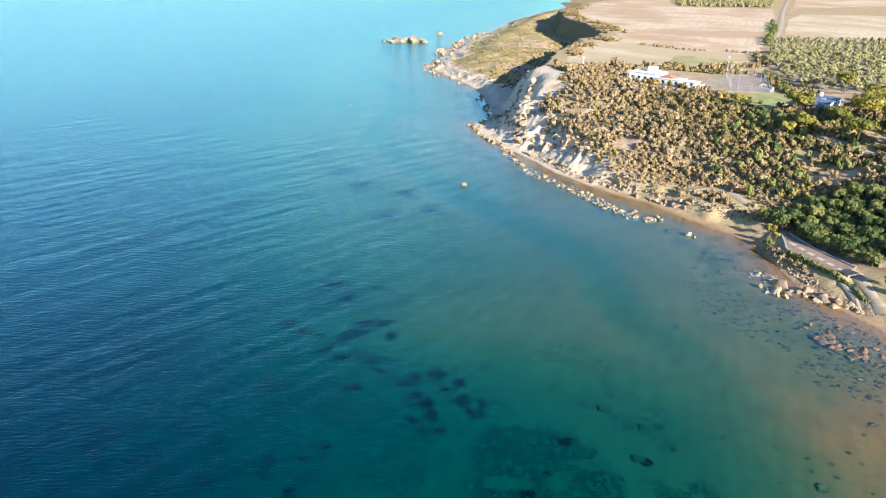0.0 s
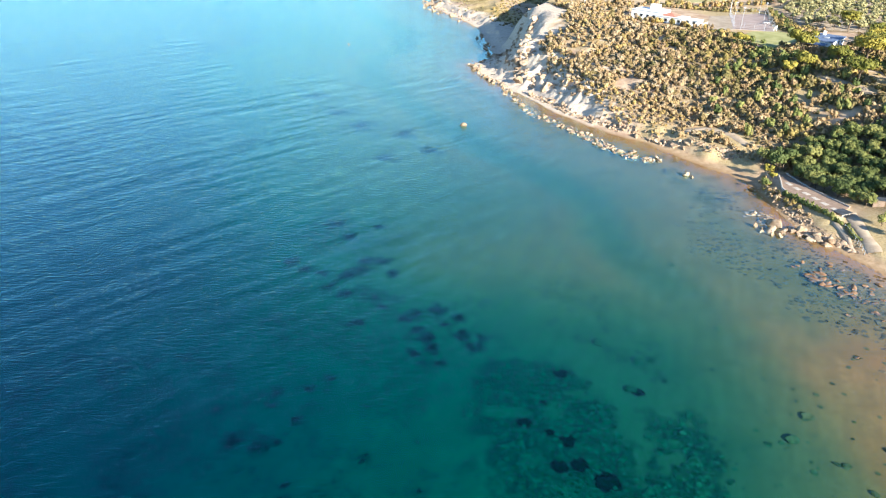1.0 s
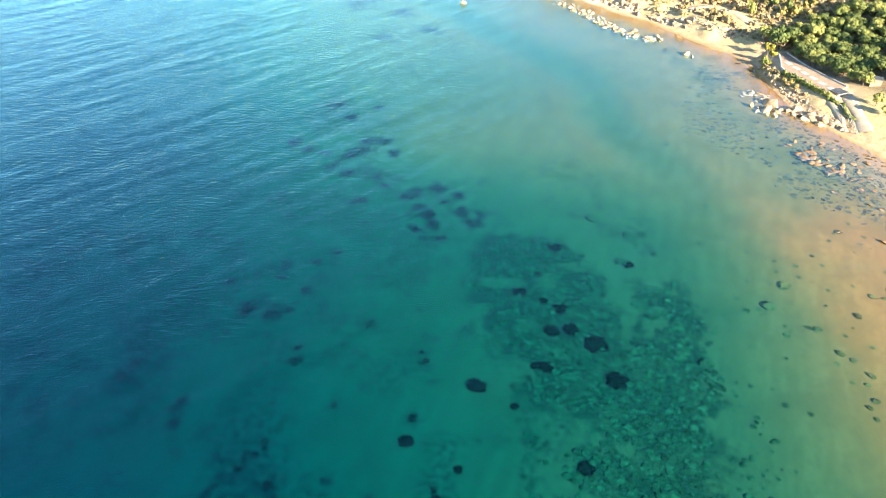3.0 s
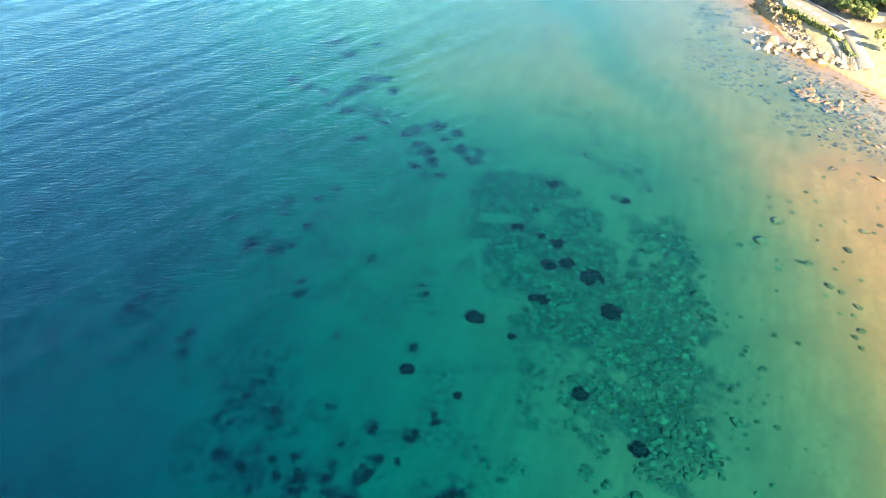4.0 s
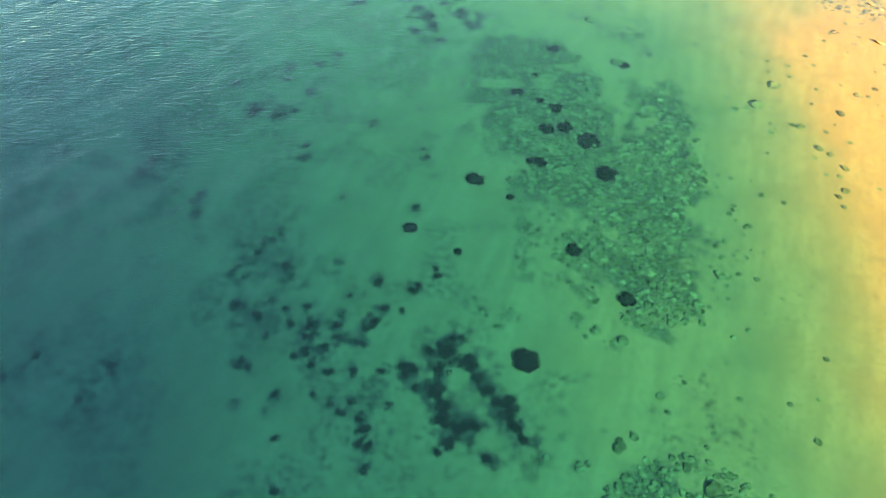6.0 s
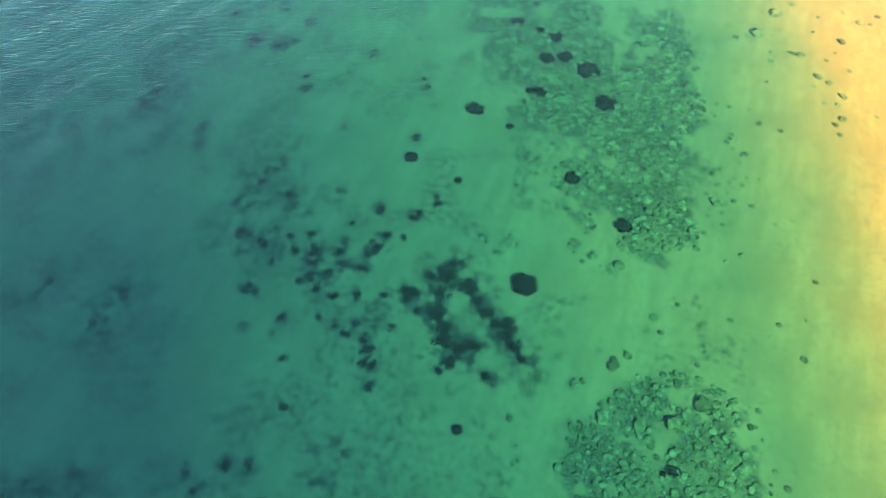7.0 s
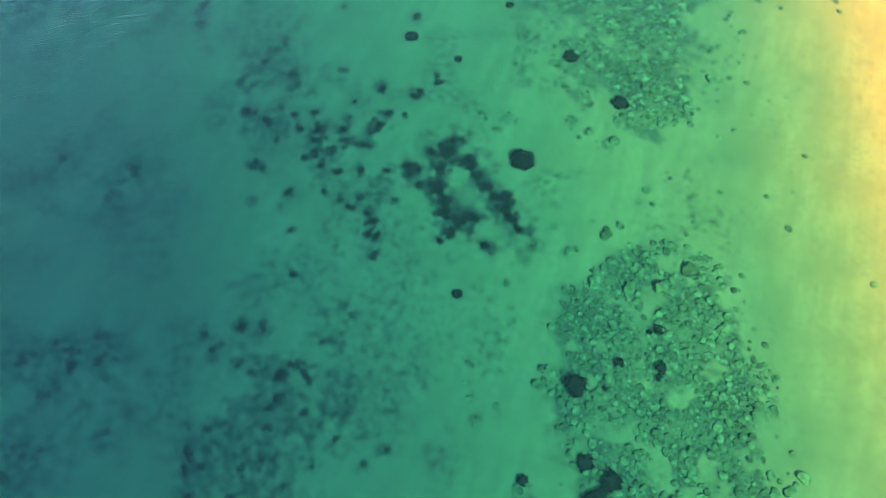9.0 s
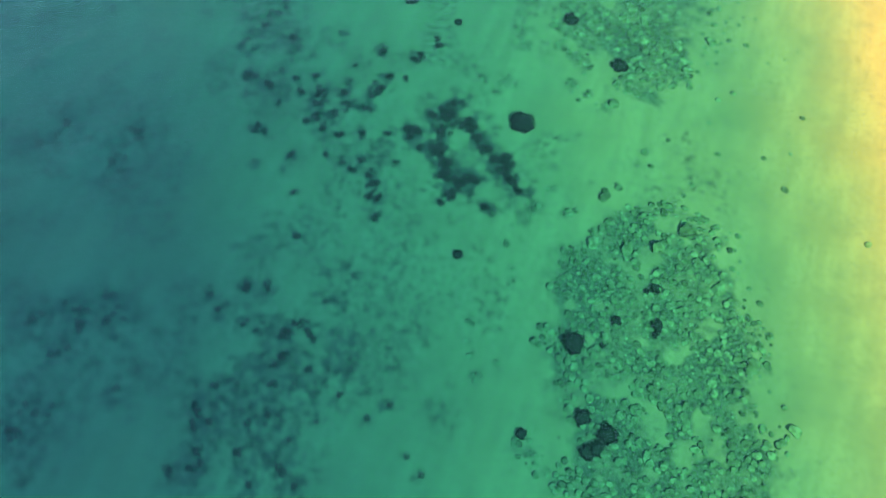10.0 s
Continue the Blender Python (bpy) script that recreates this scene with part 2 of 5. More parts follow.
def mat_water():
    m, n, l = nodes("sea_water")
    n.remove(n["Principled BSDF"])
    swell = noisy(n, l, 1.0, 2, 0.4, None, (0.03, 0.19, 1), 47)
    chop = noisy(n, l, 1.0, 3, 0.55, None, (0.45, 1.35, 1), 8)
    ripple = noisy(n, l, 1.0, 2, 0.55, None, (0.7, 2.6, 1), 10)
    h = calc(n, l, "ADD", calc(n, l, "MULTIPLY", swell, 0.64), calc(n, l, "ADD", calc(n, l, "MULTIPLY", chop, 0.24), calc(n, l, "MULTIPLY", ripple, 0.12)))
    # the coast keeps the wind off the inner bay
    place = n.new("ShaderNodeSeparateXYZ")
    l.new(n.new("ShaderNodeNewGeometry").outputs["Position"], place.inputs[0])
    lee = spread(n, l, calc(n, l, "MULTIPLY_ADD", place.outputs[1], -0.12, place.outputs[0]), 22.0, -48.0)
    h = calc(n, l, "MULTIPLY", h, calc(n, l, "MULTIPLY_ADD", lee, 0.65, 0.35))
    b = put(n, "ShaderNodeBump", Strength=1.0, Distance=0.5)
    l.new(h, b.inputs["Height"])
    # the share of light that the surface mirrors, the same from above and from below
    face = put(n, "ShaderNodeLayerWeight", Blend=0.5)
    l.new(b.outputs[0], face.inputs["Normal"])
    share = calc(n, l, "MINIMUM", calc(n, l, "MULTIPLY_ADD", calc(n, l, "POWER", face.outputs["Facing"], 3.8), 0.92, 0.02), 0.6)
    gloss = put(n, "ShaderNodeBsdfGlossy", Roughness=0.07, Color=(0.64, 0.97, 0.98, 1.0))
    l.new(b.outputs[0], gloss.inputs["Normal"])
    clear = n.new("ShaderNodeBsdfTransparent")
    mix = n.new("ShaderNodeMixShader")
    l.new(share, mix.inputs[0])
    l.new(clear.outputs[0], mix.inputs[1])
    l.new(gloss.outputs[0], mix.inputs[2])
    l.new(mix.outputs[0], n["Material Output"].inputs[0])
    return m


def mat_mottled(name, dark, light, scale=1.0, rough=0.85, bump=0.4, distance=0.1, vary=0.0, sea=False, low=0.35, high=0.65, soft=0.0):
    """Two tones broken by noise at two sizes; vary: how much single objects differ in lightness."""
    m, n, l = nodes(name)
    a, b = noisy(n, l, scale, 5), noisy(n, l, scale * 7, 3)
    fac = calc(n, l, "ADD", calc(n, l, "MULTIPLY", a, 0.7), calc(n, l, "MULTIPLY", b, 0.3))
    color = mixer(n, l, spread(n, l, fac, low, high), dark, light)
    if vary:
        rnd = calc(n, l, "FRACT", calc(n, l, "ADD", n.new("ShaderNodeObjectInfo").outputs["Random"], attribute(n, "tone")))
        color = mixer(n, l, 1.0, color, mixer(n, l, rnd, (1 - vary,) * 3, (1 + vary,) * 3), "MULTIPLY")
    return finish(m, n, l, color, rough, b, bump, distance, sea, soft=soft)


def mat_leaves(name, tones, scale=0.5):
    """Foliage whose plants differ in colour; tones from the darkest to the lightest."""
    m, n, l = nodes(name)
    rnd = calc(n, l, "FRACT", calc(n, l, "ADD", n.new("ShaderNodeObjectInfo").outputs["Random"], attribute(n, "tone")))
    r = n.new("ShaderNodeValToRGB")
    r.color_ramp.interpolation = "LINEAR"
    while len(r.color_ramp.elements) < len(tones):
        r.color_ramp.elements.new(0.5)
    for k, (e, tone) in enumerate(zip(r.color_ramp.elements, tones)):
        e.position, e.color = k / (len(tones) - 1), (*tone, 1)
    l.new(rnd, r.inputs[0])
    fine = noisy(n, l, 2.5, 3)
    color = mixer(n, l, 1.0, r.outputs[0], mixer(n, l, spread(n, l, fine, 0.3, 0.7), (0.8, 0.8, 0.76), (1.2, 1.2, 1.16)), "MULTIPLY")
    return finish(m, n, l, color, 0.7)


def mat_furrows(name, dark, light, turn, width):
    m, n, l = nodes(name)
    rows = noisy(n, l, 1.0, 2, 0.5, None, (0.02, 1 / width, 1), turn)
    patch = noisy(n, l, 0.02, 5)
    color = mixer(n, l, spread(n, l, patch, 0.4, 0.62), dark, light)
    color = mixer(n, l, calc(n, l, "MULTIPLY", spread(n, l, rows, 0.4, 0.6), 0.35), color, dark)
    color = mixer(n, l, spread(n, l, noisy(n, l, 0.4, 5), 0.55, 0.8), color, [c * 0.75 for c in dark])
    return finish(m, n, l, color, 0.95, rows, 0.5, 0.2)


DARKROOF = mat_mottled("dark_roof", (0.045, 0.05, 0.055), (0.085, 0.09, 0.10), 0.8, bump=0.2)
GROUND, WATER = mat_ground(), mat_water()
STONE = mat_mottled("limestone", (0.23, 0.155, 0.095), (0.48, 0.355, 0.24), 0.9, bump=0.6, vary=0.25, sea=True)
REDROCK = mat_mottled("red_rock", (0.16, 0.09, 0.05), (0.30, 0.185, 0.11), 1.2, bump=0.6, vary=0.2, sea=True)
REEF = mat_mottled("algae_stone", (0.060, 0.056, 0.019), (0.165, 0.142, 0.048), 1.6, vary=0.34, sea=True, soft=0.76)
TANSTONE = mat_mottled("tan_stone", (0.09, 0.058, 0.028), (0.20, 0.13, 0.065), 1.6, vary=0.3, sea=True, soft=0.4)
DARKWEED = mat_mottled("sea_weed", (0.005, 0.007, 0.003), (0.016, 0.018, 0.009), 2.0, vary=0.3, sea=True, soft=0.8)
SCRUB = mat_leaves("scrub_leaves", [(0.115, 0.10, 0.04), (0.20, 0.15, 0.062), (0.29, 0.195, 0.095), (0.36, 0.245, 0.13), (0.34, 0.26, 0.165), (0.38, 0.26, 0.085), (0.30, 0.22, 0.068), (0.175, 0.145, 0.05)])
GREEN = mat_leaves("green_leaves", [(0.075, 0.095, 0.028), (0.14, 0.155, 0.042), (0.235, 0.22, 0.065)])
PINE = mat_leaves("pine_needles", [(0.13, 0.13, 0.022), (0.23, 0.195, 0.033), (0.33, 0.26, 0.045)])
OLIVE = mat_leaves("olive_leaves", [(0.22, 0.20, 0.085), (0.30, 0.265, 0.12), (0.37, 0.32, 0.155)])
BARK = mat_mottled("bark", (0.10, 0.07, 0.045), (0.21, 0.15, 0.10), 3.0)
PLASTER = mat_mottled("white_plaster", (0.70, 0.68, 0.64), (0.82, 0.81, 0.78), 0.5, bump=0.1)
CONCRETE = mat_mottled("pale_concrete", (0.30, 0.265, 0.225), (0.43, 0.385, 0.33), 0.8, bump=0.2)
PAVING = mat_mottled("brown_paving", (0.24, 0.165, 0.115), (0.33, 0.235, 0.17), 1.0, bump=0.2)
SLAB = mat_mottled("pale_slab", (0.42, 0.36, 0.29), (0.55, 0.48, 0.40), 2.0, bump=0.1)
GLASS = mat_mottled("dark_glass", (0.02, 0.025, 0.03), (0.05, 0.055, 0.06), 0.5, rough=0.08, bump=0.0)
METAL = mat_mottled("grey_metal", (0.30, 0.31, 0.32), (0.42, 0.43, 0.44), 4.0, rough=0.45, bump=0.05)
WOOD = mat_mottled("weathered_wood", (0.20, 0.15, 0.10), (0.33, 0.26, 0.19), 3.0)
BLUEROOF = mat_mottled("grey_blue_roof", (0.10, 0.13, 0.20), (0.17, 0.21, 0.30), 0.8, bump=0.2)
TILE = mat_mottled("red_tile", (0.34, 0.14, 0.09), (0.48, 0.23, 0.16), 1.5)
COURT = mat_mottled("court_clay", (0.30, 0.22, 0.18), (0.40, 0.30, 0.25), 0.3, bump=0.1)
LAWN = mat_mottled("lawn", (0.26, 0.25, 0.08), (0.40, 0.36, 0.15), 0.25, bump=0.3)
TRACK = mat_mottled("bare_track", (0.34, 0.255, 0.17), (0.46, 0.36, 0.25), 0.4)
PLOUGHED = mat_furrows("ploughed_soil", (0.49, 0.32, 0.19), (0.66, 0.49, 0.33), 68, 3.0)
STUBBLE = mat_furrows("dry_stubble", (0.50, 0.36, 0.21), (0.65, 0.50, 0.33), 60, 2.5)
DRYGRASS = mat_mottled("dry_grass", (0.30, 0.25, 0.09), (0.46, 0.39, 0.18), 0.12, bump=0.4)


# ---------------------------------------------------------------- mesh helpers
def mesh_from(name, verts, faces, material, smooth=False, attrs=None):
    me = bpy.data.meshes.new(name)
    verts = np.asarray(verts, np.float32)
    faces = np.asarray(faces, np.int32)
    k = faces.shape[1]
    me.vertices.add(len(verts))
    me.vertices.foreach_set("co", verts.ravel())
    me.loops.add(faces.size)
    me.loops.foreach_set("vertex_index", faces.ravel())
    me.polygons.add(len(faces))
    me.polygons.foreach_set("loop_start", np.arange(0, faces.size, k, dtype=np.int32))
    if smooth:
        me.polygons.foreach_set("use_smooth", np.ones(len(faces), bool))
    for key, values in (attrs or {}).items():
        me.attributes.new(key, "FLOAT", "POINT").data.foreach_set("value", np.asarray(values, np.float32))
    me.update(calc_edges=True)
    me.validate()
    me.materials.append(material)
    return me


def bm_mesh(name, bm, material, smooth=False):
    me = bpy.data.meshes.new(name)
    bm.normal_update()
    if smooth:
        for fc in bm.faces:
            fc.smooth = True
    bm.to_mesh(me)
    bm.free()
    me.materials.append(material)
    return me


def part(name, bm, material, parent, label=""):
    ob = new(name, bm_mesh(name, bm, material))
    ob.parent = parent
    return tagged(ob, label)


def holder(name, m, label, category, group=""):
    ob = new(name)
    ob.matrix_world = m
    return tagged(ob, label, category, group)


def box(bm, x0, y0, z0, x1, y1, z1, bevel=0.0):
    r = bmesh.ops.create_cube(bm, size=1.0)
    m = Matrix.Translation(((x0 + x1) / 2, (y0 + y1) / 2, (z0 + z1) / 2)) @ Matrix.Diagonal((abs(x1 - x0), abs(y1 - y0), abs(z1 - z0), 1))
    bmesh.ops.transform(bm, matrix=m, verts=r["verts"])
    if bevel:
        edges = list({e for v in r["verts"] for e in v.link_edges})
        bmesh.ops.bevel(bm, geom=edges, offset=bevel, segments=2, affect="EDGES")
    return bm


def rod(bm, a, b, r0, r1=None, sides=8):
    a, b = Vector(a), Vector(b)
    q = (b - a).to_track_quat("Z", "Y").to_matrix().to_4x4()
    bmesh.ops.create_cone(bm, cap_ends=True, segments=sides, radius1=r0, radius2=r0 if r1 is None else r1, depth=(b - a).length,
                          matrix=Matrix.Translation((a + b) / 2) @ q)
    return bm


def ball(subdivisions):
    bm = bmesh.new()
    bmesh.ops.create_icosphere(bm, subdivisions=subdivisions, radius=1.0)
    v = np.array([p.co[:] for p in bm.verts])
    f = np.array([[p.index for p in fc.verts] for fc in bm.faces])
    bm.free()
    return v, f


BALL = {k: ball(k) for k in (1, 2, 3)}


def rock_shape(seed, sub=2, cuts=11, flat=0.8, lo=0.34, hi=0.72, rough=0.06):
    """A broken boulder: a ball cut by random planes and roughened. About one metre in radius, its base a little below zero."""
    rng = np.random.RandomState(seed)
    v, f = BALL[sub][0].copy(), BALL[sub][1]
    for _ in range(cuts):
        d = rng.normal(size=3)
        d /= np.linalg.norm(d)
        over = np.maximum(v @ d - rng.uniform(lo, hi), 0)
        v -= over[:, None] * d
    v *= 1.25 + rng.uniform(-rough, rough, (len(v), 1))
    v *= (rng.uniform(0.85, 1.2), rng.uniform(0.75, 1.0), flat * rng.uniform(0.8, 1.15))
    v[:, 2] += 0.45 * flat
    return v, f


def low_shape(seed, sub=2, high=0.2):
    """A worn block on the sea bed: broken outline, rounded top kept low against hard shade, its rim sunk in the sand.
    """
    rng = np.random.RandomState(seed)
    v, f = BALL[sub][0].copy(), BALL[sub][1]
    for _ in range(7):
        w = rng.uniform(0, 6.283)
        d = np.array((math.cos(w), math.sin(w), 0))
        v -= np.maximum(v @ d - rng.uniform(0.55, 0.95), 0)[:, None] * d
    rr = np.minimum(np.hypot(v[:, 0], v[:, 1]), 1)
    lean = rng.uniform(-0.06, 0.06, 2)
    top = high * (1 - rr ** 3) + v[:, 0] * lean[0] + v[:, 1] * lean[1] + rng.uniform(-0.03, 0.03, len(v))
    v[:, 2] = np.where(v[:, 2] >= -0.05, top, -0.15)
    return v, f


def leaf_cloud(rng, blobs, per, size, core=0.82):
    """Leaf sprays over lumpy ellipsoids (x, y, z, rx, ry, rz), with a dark filling; verts and triangles."""
    vs, fs, base = [], [], 0
    for bx, by, bz, rx, ry, rz in blobs:
        c, r = np.array((bx, by, bz)), np.array((rx, ry, rz))
        bv, bf = BALL[1]
        vs.append(c + bv * r * core * rng.uniform(0.85, 1.1, (len(bv), 1)))
        fs.append(bf + base)
        base += len(bv)
        d = rng.normal(size=(per, 3))
        d /= np.linalg.norm(d, axis=1)[:, None]
        d[:, 2] = np.where(d[:, 2] < -0.5, -d[:, 2], d[:, 2])
        p = c + d * r * rng.uniform(0.82, 1.22, (per, 1))
        s = size * rng.uniform(0.6, 1.4, (per, 1))
        a = np.cross(d, rng.normal(size=(per, 3)))
        a /= np.linalg.norm(a, axis=1)[:, None] + 1e-9
        b = np.cross(d, a) + d * rng.uniform(-0.45, 0.45, (per, 1))
        quad = np.stack([p - a * s, p - b * s * 0.7, p + a * s, p + b * s * 0.7], 1).reshape(-1, 3)
        i = base + 4 * np.arange(per)
        vs.append(quad)
        fs.append(np.concatenate([np.stack([i, i + 1, i + 2], 1), np.stack([i, i + 2, i + 3], 1)]))
        base += len(quad)
    return np.concatenate(vs), np.concatenate(fs)


def joined(shapes, places):
    """Many shapes in one: places are rows of shape index, x, y, z, turn, width, height, tone."""
    vs, fs, tone, base = [], [], [], 0
    for k, x, y, z, turn, wide, high, tn_ in places:
        v, f = shapes[int(k)]
        c, s = math.cos(turn), math.sin(turn)
        w = np.empty_like(v)
        w[:, 0] = (v[:, 0] * c - v[:, 1] * s) * wide + x
        w[:, 1] = (v[:, 0] * s + v[:, 1] * c) * wide + y
        w[:, 2] = v[:, 2] * high + z
        vs.append(w)
        fs.append(f + base)
        tone.append(np.full(len(v), tn_))
        base += len(v)
    return np.concatenate(vs), np.concatenate(fs), np.concatenate(tone)


def one(x, y):
    return float(height(np.array([x]), np.array([y]))[0])


# ---------------------------------------------------------------- ground and sea
def steps(*parts):
    out = []
    for a, b, n in parts:
        out += list(np.linspace(a, b, n, endpoint=False))
    return np.array(out + [parts[-1][1]])


REEFS = [
    [(5.5, 96.5), (9.5, 103), (19.5, 104), (25, 97), (28, 91), (27.5, 81), (29, 74), (31, 84), (33.5, 89.5), (39.5, 90.5), (41.5, 85.5),
     (39.5, 76.5), (40.5, 70.5), (37.5, 62), (36, 53), (35, 47), (33, 41.5), (29.5, 39), (26.5, 38.5), (24, 40), (25.5, 43.5), (24, 47),
     (22, 47.5), (18, 50.5), (18.5, 55), (20.5, 59.5), (15.5, 61), (12.5, 59.5), (11, 61), (11.5, 66), (9.5, 72.5), (7.5, 82)],
    [(15, 15.5), (18.5, 18), (21.5, 20), (25, 20.5), (28.5, 21), (32.5, 20), (33.5, 16), (33.5, 11.5), (34, 7.5), (36, 4.5), (36, 2), (34, -1),
     (33.5, -4.5), (34.5, -7.5), (34, -30), (12, -30), (14.5, -12), (15.5, -9.5), (14.5, -6.5), (13.5, -3), (12.5, -0.5), (13, 3.5), (15.5, 7.5), (15, 11.5)],
]
# black weed-covered humps: x, y, radius
HUMPS = [(11.7, 34.3, 1.3), (16, 4.4, 1.1), (25.8, 11, 0.6), (24.7, 10.5, 0.3), (25.5, 6.3, 0.7), (25.1, 5.2, 0.35), (20.9, 6.8, 0.5), (19.1, 4, 0.3), (16.2, -3.9, 0.7), (16, -4.6, 0.4), (18.7, -5.8, 0.9),
         (17.5, -7.3, 0.7), (16.4, -7.6, 0.7), (9.7, -5.7, 0.5), (3.2, 15.4, 0.5), (25.1, 43.7, 0.95), (19.2, 52, 0.9), (-3.1, 56, 0.8), (3.5, 51.7, 0.5), (6.2, 65.9, 1.1), (11.1, 62.2, 0.5), (16.1, 69.7, 0.9),
         (14.7, 69.9, 0.7), (25.8, 67.3, 1.3), (24.1, 74.7, 1.5), (19.8, 83.1, 1.1), (20.7, 78, 1.1), (17.8, 77.7, 1.0), (13.6, 87, 0.9), (17.2, 85, 0.7), (20.7, 99.9, 1.0), (17, 92, 0.6), (32.6, 95.1, 0.8)]
# bare sand inside the reefs, and thin stony patches beside them: x, y, radius
BARE = [(20.7, -1.1, 1.4), (23.9, -3.7, 1.5), (23.8, -5.8, 1.2), (26.6, 2.8, 1.4), (28.2, 3.1, 1.0), (31.6, 6, 1.6), (19.2, 8.7, 0.9), (17.7, 4.7, 0.9),
        (19, 2.9, 0.7), (22.5, -10, 1.0), (28.1, -4.2, 1.3), (16, 8.9, 0.7), (24.8, 13.1, 0.7), (30, 80, 1.6), (29.5, 86, 1.8), (21.5, 56.5, 1.3)]
THIN = [(13, 56.9, 1.6), (12.6, 53.4, 1.6), (11.9, 49.9, 1.5), (12.6, 47.1, 1.2), (17.4, 47.1, 1.2), (19.4, 45.2, 1.5), (20.6, 43.4, 1.2), (10.1, 41.2, 1.4),
        (8.6, 39.5, 0.8), (18.4, 40.4, 1.0), (20.6, 38.7, 1.0), (22.7, 36.7, 1.0), (12.5, 21.6, 1.1), (11.5, 20, 1.0), (14.7, 24.4, 0.7), (16.5, 20.9, 0.9),
        (8.9, 16.8, 0.5), (9.3, 11.8, 0.5), (9.2, 13.4, 0.5), (4.6, 7, 0.4), (4.5, 4.6, 0.4), (4.3, 2.8, 0.5), (4.7, 0.9, 0.7), (5.1, -0.3, 0.5),
        (7.5, 1.6, 0.6), (10.3, -7.8, 1.1), (11.7, -9.3, 1.1), (9.2, -7.3, 0.7), (13.1, -10.4, 1.0), (6.7, 41.7, 0.8), (9, 40.7, 0.7)]
# seagrass on the sand: x, y, radius
RING = [(1.8, 35.7, 1.6), (2.8, 37.5, 1.0), (0, 35.7, 0.9), (4.7, 33.9, 1.3), (5.8, 32.1, 1.1), (6.8, 30.4, 1.0), (7.9, 28.7, 0.9), (9.2, 27.4, 1.2),
        (9.9, 25.7, 1.2), (10.7, 24, 1.0), (8.9, 28.8, 0.9), (1.1, 33, 1.1), (0.7, 30.4, 1.3), (1.5, 28.3, 1.1), (1.8, 26.6, 1.3), (3.6, 25.3, 1.4),
        (5.3, 25.7, 0.8), (2.5, 23.7, 1.0), (6.6, 21.8, 0.7), (1.1, 22.5, 0.5), (-2.2, 33, 1.0), (-1.4, 30.4, 0.6), (-3.3, 33.7, 0.6), (-2.8, 32.1, 0.6)]
CLUMPS = [(-7, 46.6, 0.9), (-2.4, 45.3, 0.9), (-1.5, 45.9, 0.6), (0.6, 47.3, 1.0), (0.6, 48.5, 0.6), (-3.7, 41.9, 0.6), (-5.8, 42.1, 0.8), (-7.2, 40, 1.2),
          (-8.3, 39, 0.7), (-11.1, 41, 0.6), (-15.7, 42.6, 0.6), (-18.4, 42.1, 0.6), (-14.8, 39.7, 1.1), (-15.4, 38.1, 0.9), (-11.7, 39.6, 0.9), (-11.2, 37.5, 1.0),
          (-8.6, 37, 0.9), (-15.2, 35.7, 1.1), (-14.2, 34, 0.9), (-16.2, 35, 0.7), (-12, 32.7, 0.8), (-9.1, 33, 0.9), (-5.5, 32.8, 0.8)]
CLUMPS += [(-8.9, 28.8, 0.9), (-11, 28.4, 0.7), (-9.9, 27.4, 0.9), (-7.9, 26.5, 0.9), (-7.3, 25.3, 1.1), (-7.6, 23.6, 0.9), (-6.4, 23.2, 0.8), (-6.8, 20.5, 0.6),
           (-22.8, 34.2, 1.0), (-21.7, 33.2, 0.6), (-18, 29.7, 0.7), (-18.8, 27.8, 0.4), (-22.5, 28.7, 0.6), (-17.1, 24.2, 0.6), (-16.2, 18, 0.6), (-26.4, 48.4, 0.8),
           (-25, 42.9, 1.1), (-22.1, 41.2, 1.0), (-20.3, 38.3, 0.6), (-17.4, 39.7, 0.6), (-13, 36.3, 0.7), (-5, 28.3, 0.6), (-13.6, 29.7, 0.4)]
SOUTH = [(-25.8, 10.7, 0.8), (-24.4, 8.6, 0.8), (-21.2, 11.3, 1.1), (-18.9, 11.3, 0.9), (-21.3, 7.1, 0.8), (-19.6, 6.1, 0.6), (-16.3, 5.7, 1.2), (-14.1, 6.4, 0.9),
         (-13.1, 5.2, 0.7), (-15.5, 7.1, 0.7), (-12.1, 9.5, 0.5), (-10.1, 13.8, 0.6), (-9, 12.7, 0.5), (-16.4, 3, 1.0), (-17.2, 1.9, 0.7), (-13.4, 1.4, 0.8),
         (-14.5, -0.3, 0.6), (-17.3, -0.5, 0.6), (-21, -0.2, 0.6), (-16.9, -3.4, 0.8), (-25.3, -2.7, 0.8), (-25.3, -4.3, 0.6), (-23.5, -4.2, 0.6), (-24.5, -7.5, 0.9)]
SOUTH += [(-24.3, -9, 0.8), (-19.2, -4.8, 0.6), (-14.8, -6.4, 0.6), (-15.1, -9.5, 0.7), (-13.8, -11, 0.7), (-18.5, -10.9, 0.8), (-17.4, -4.6, 0.6), (-12, -4.1, 0.6),
          (-2.3, -8.1, 0.5), (-1, -9.9, 0.4), (-4.2, -2.7, 0.6), (-6.6, -4.1, 0.6), (-9.8, -1.5, 0.6), (-20.1, -7.5, 0.8), (-23.5, -0.1, 0.7), (-25.7, -0.1, 0.6), (-27, -9.2, 0.8)]
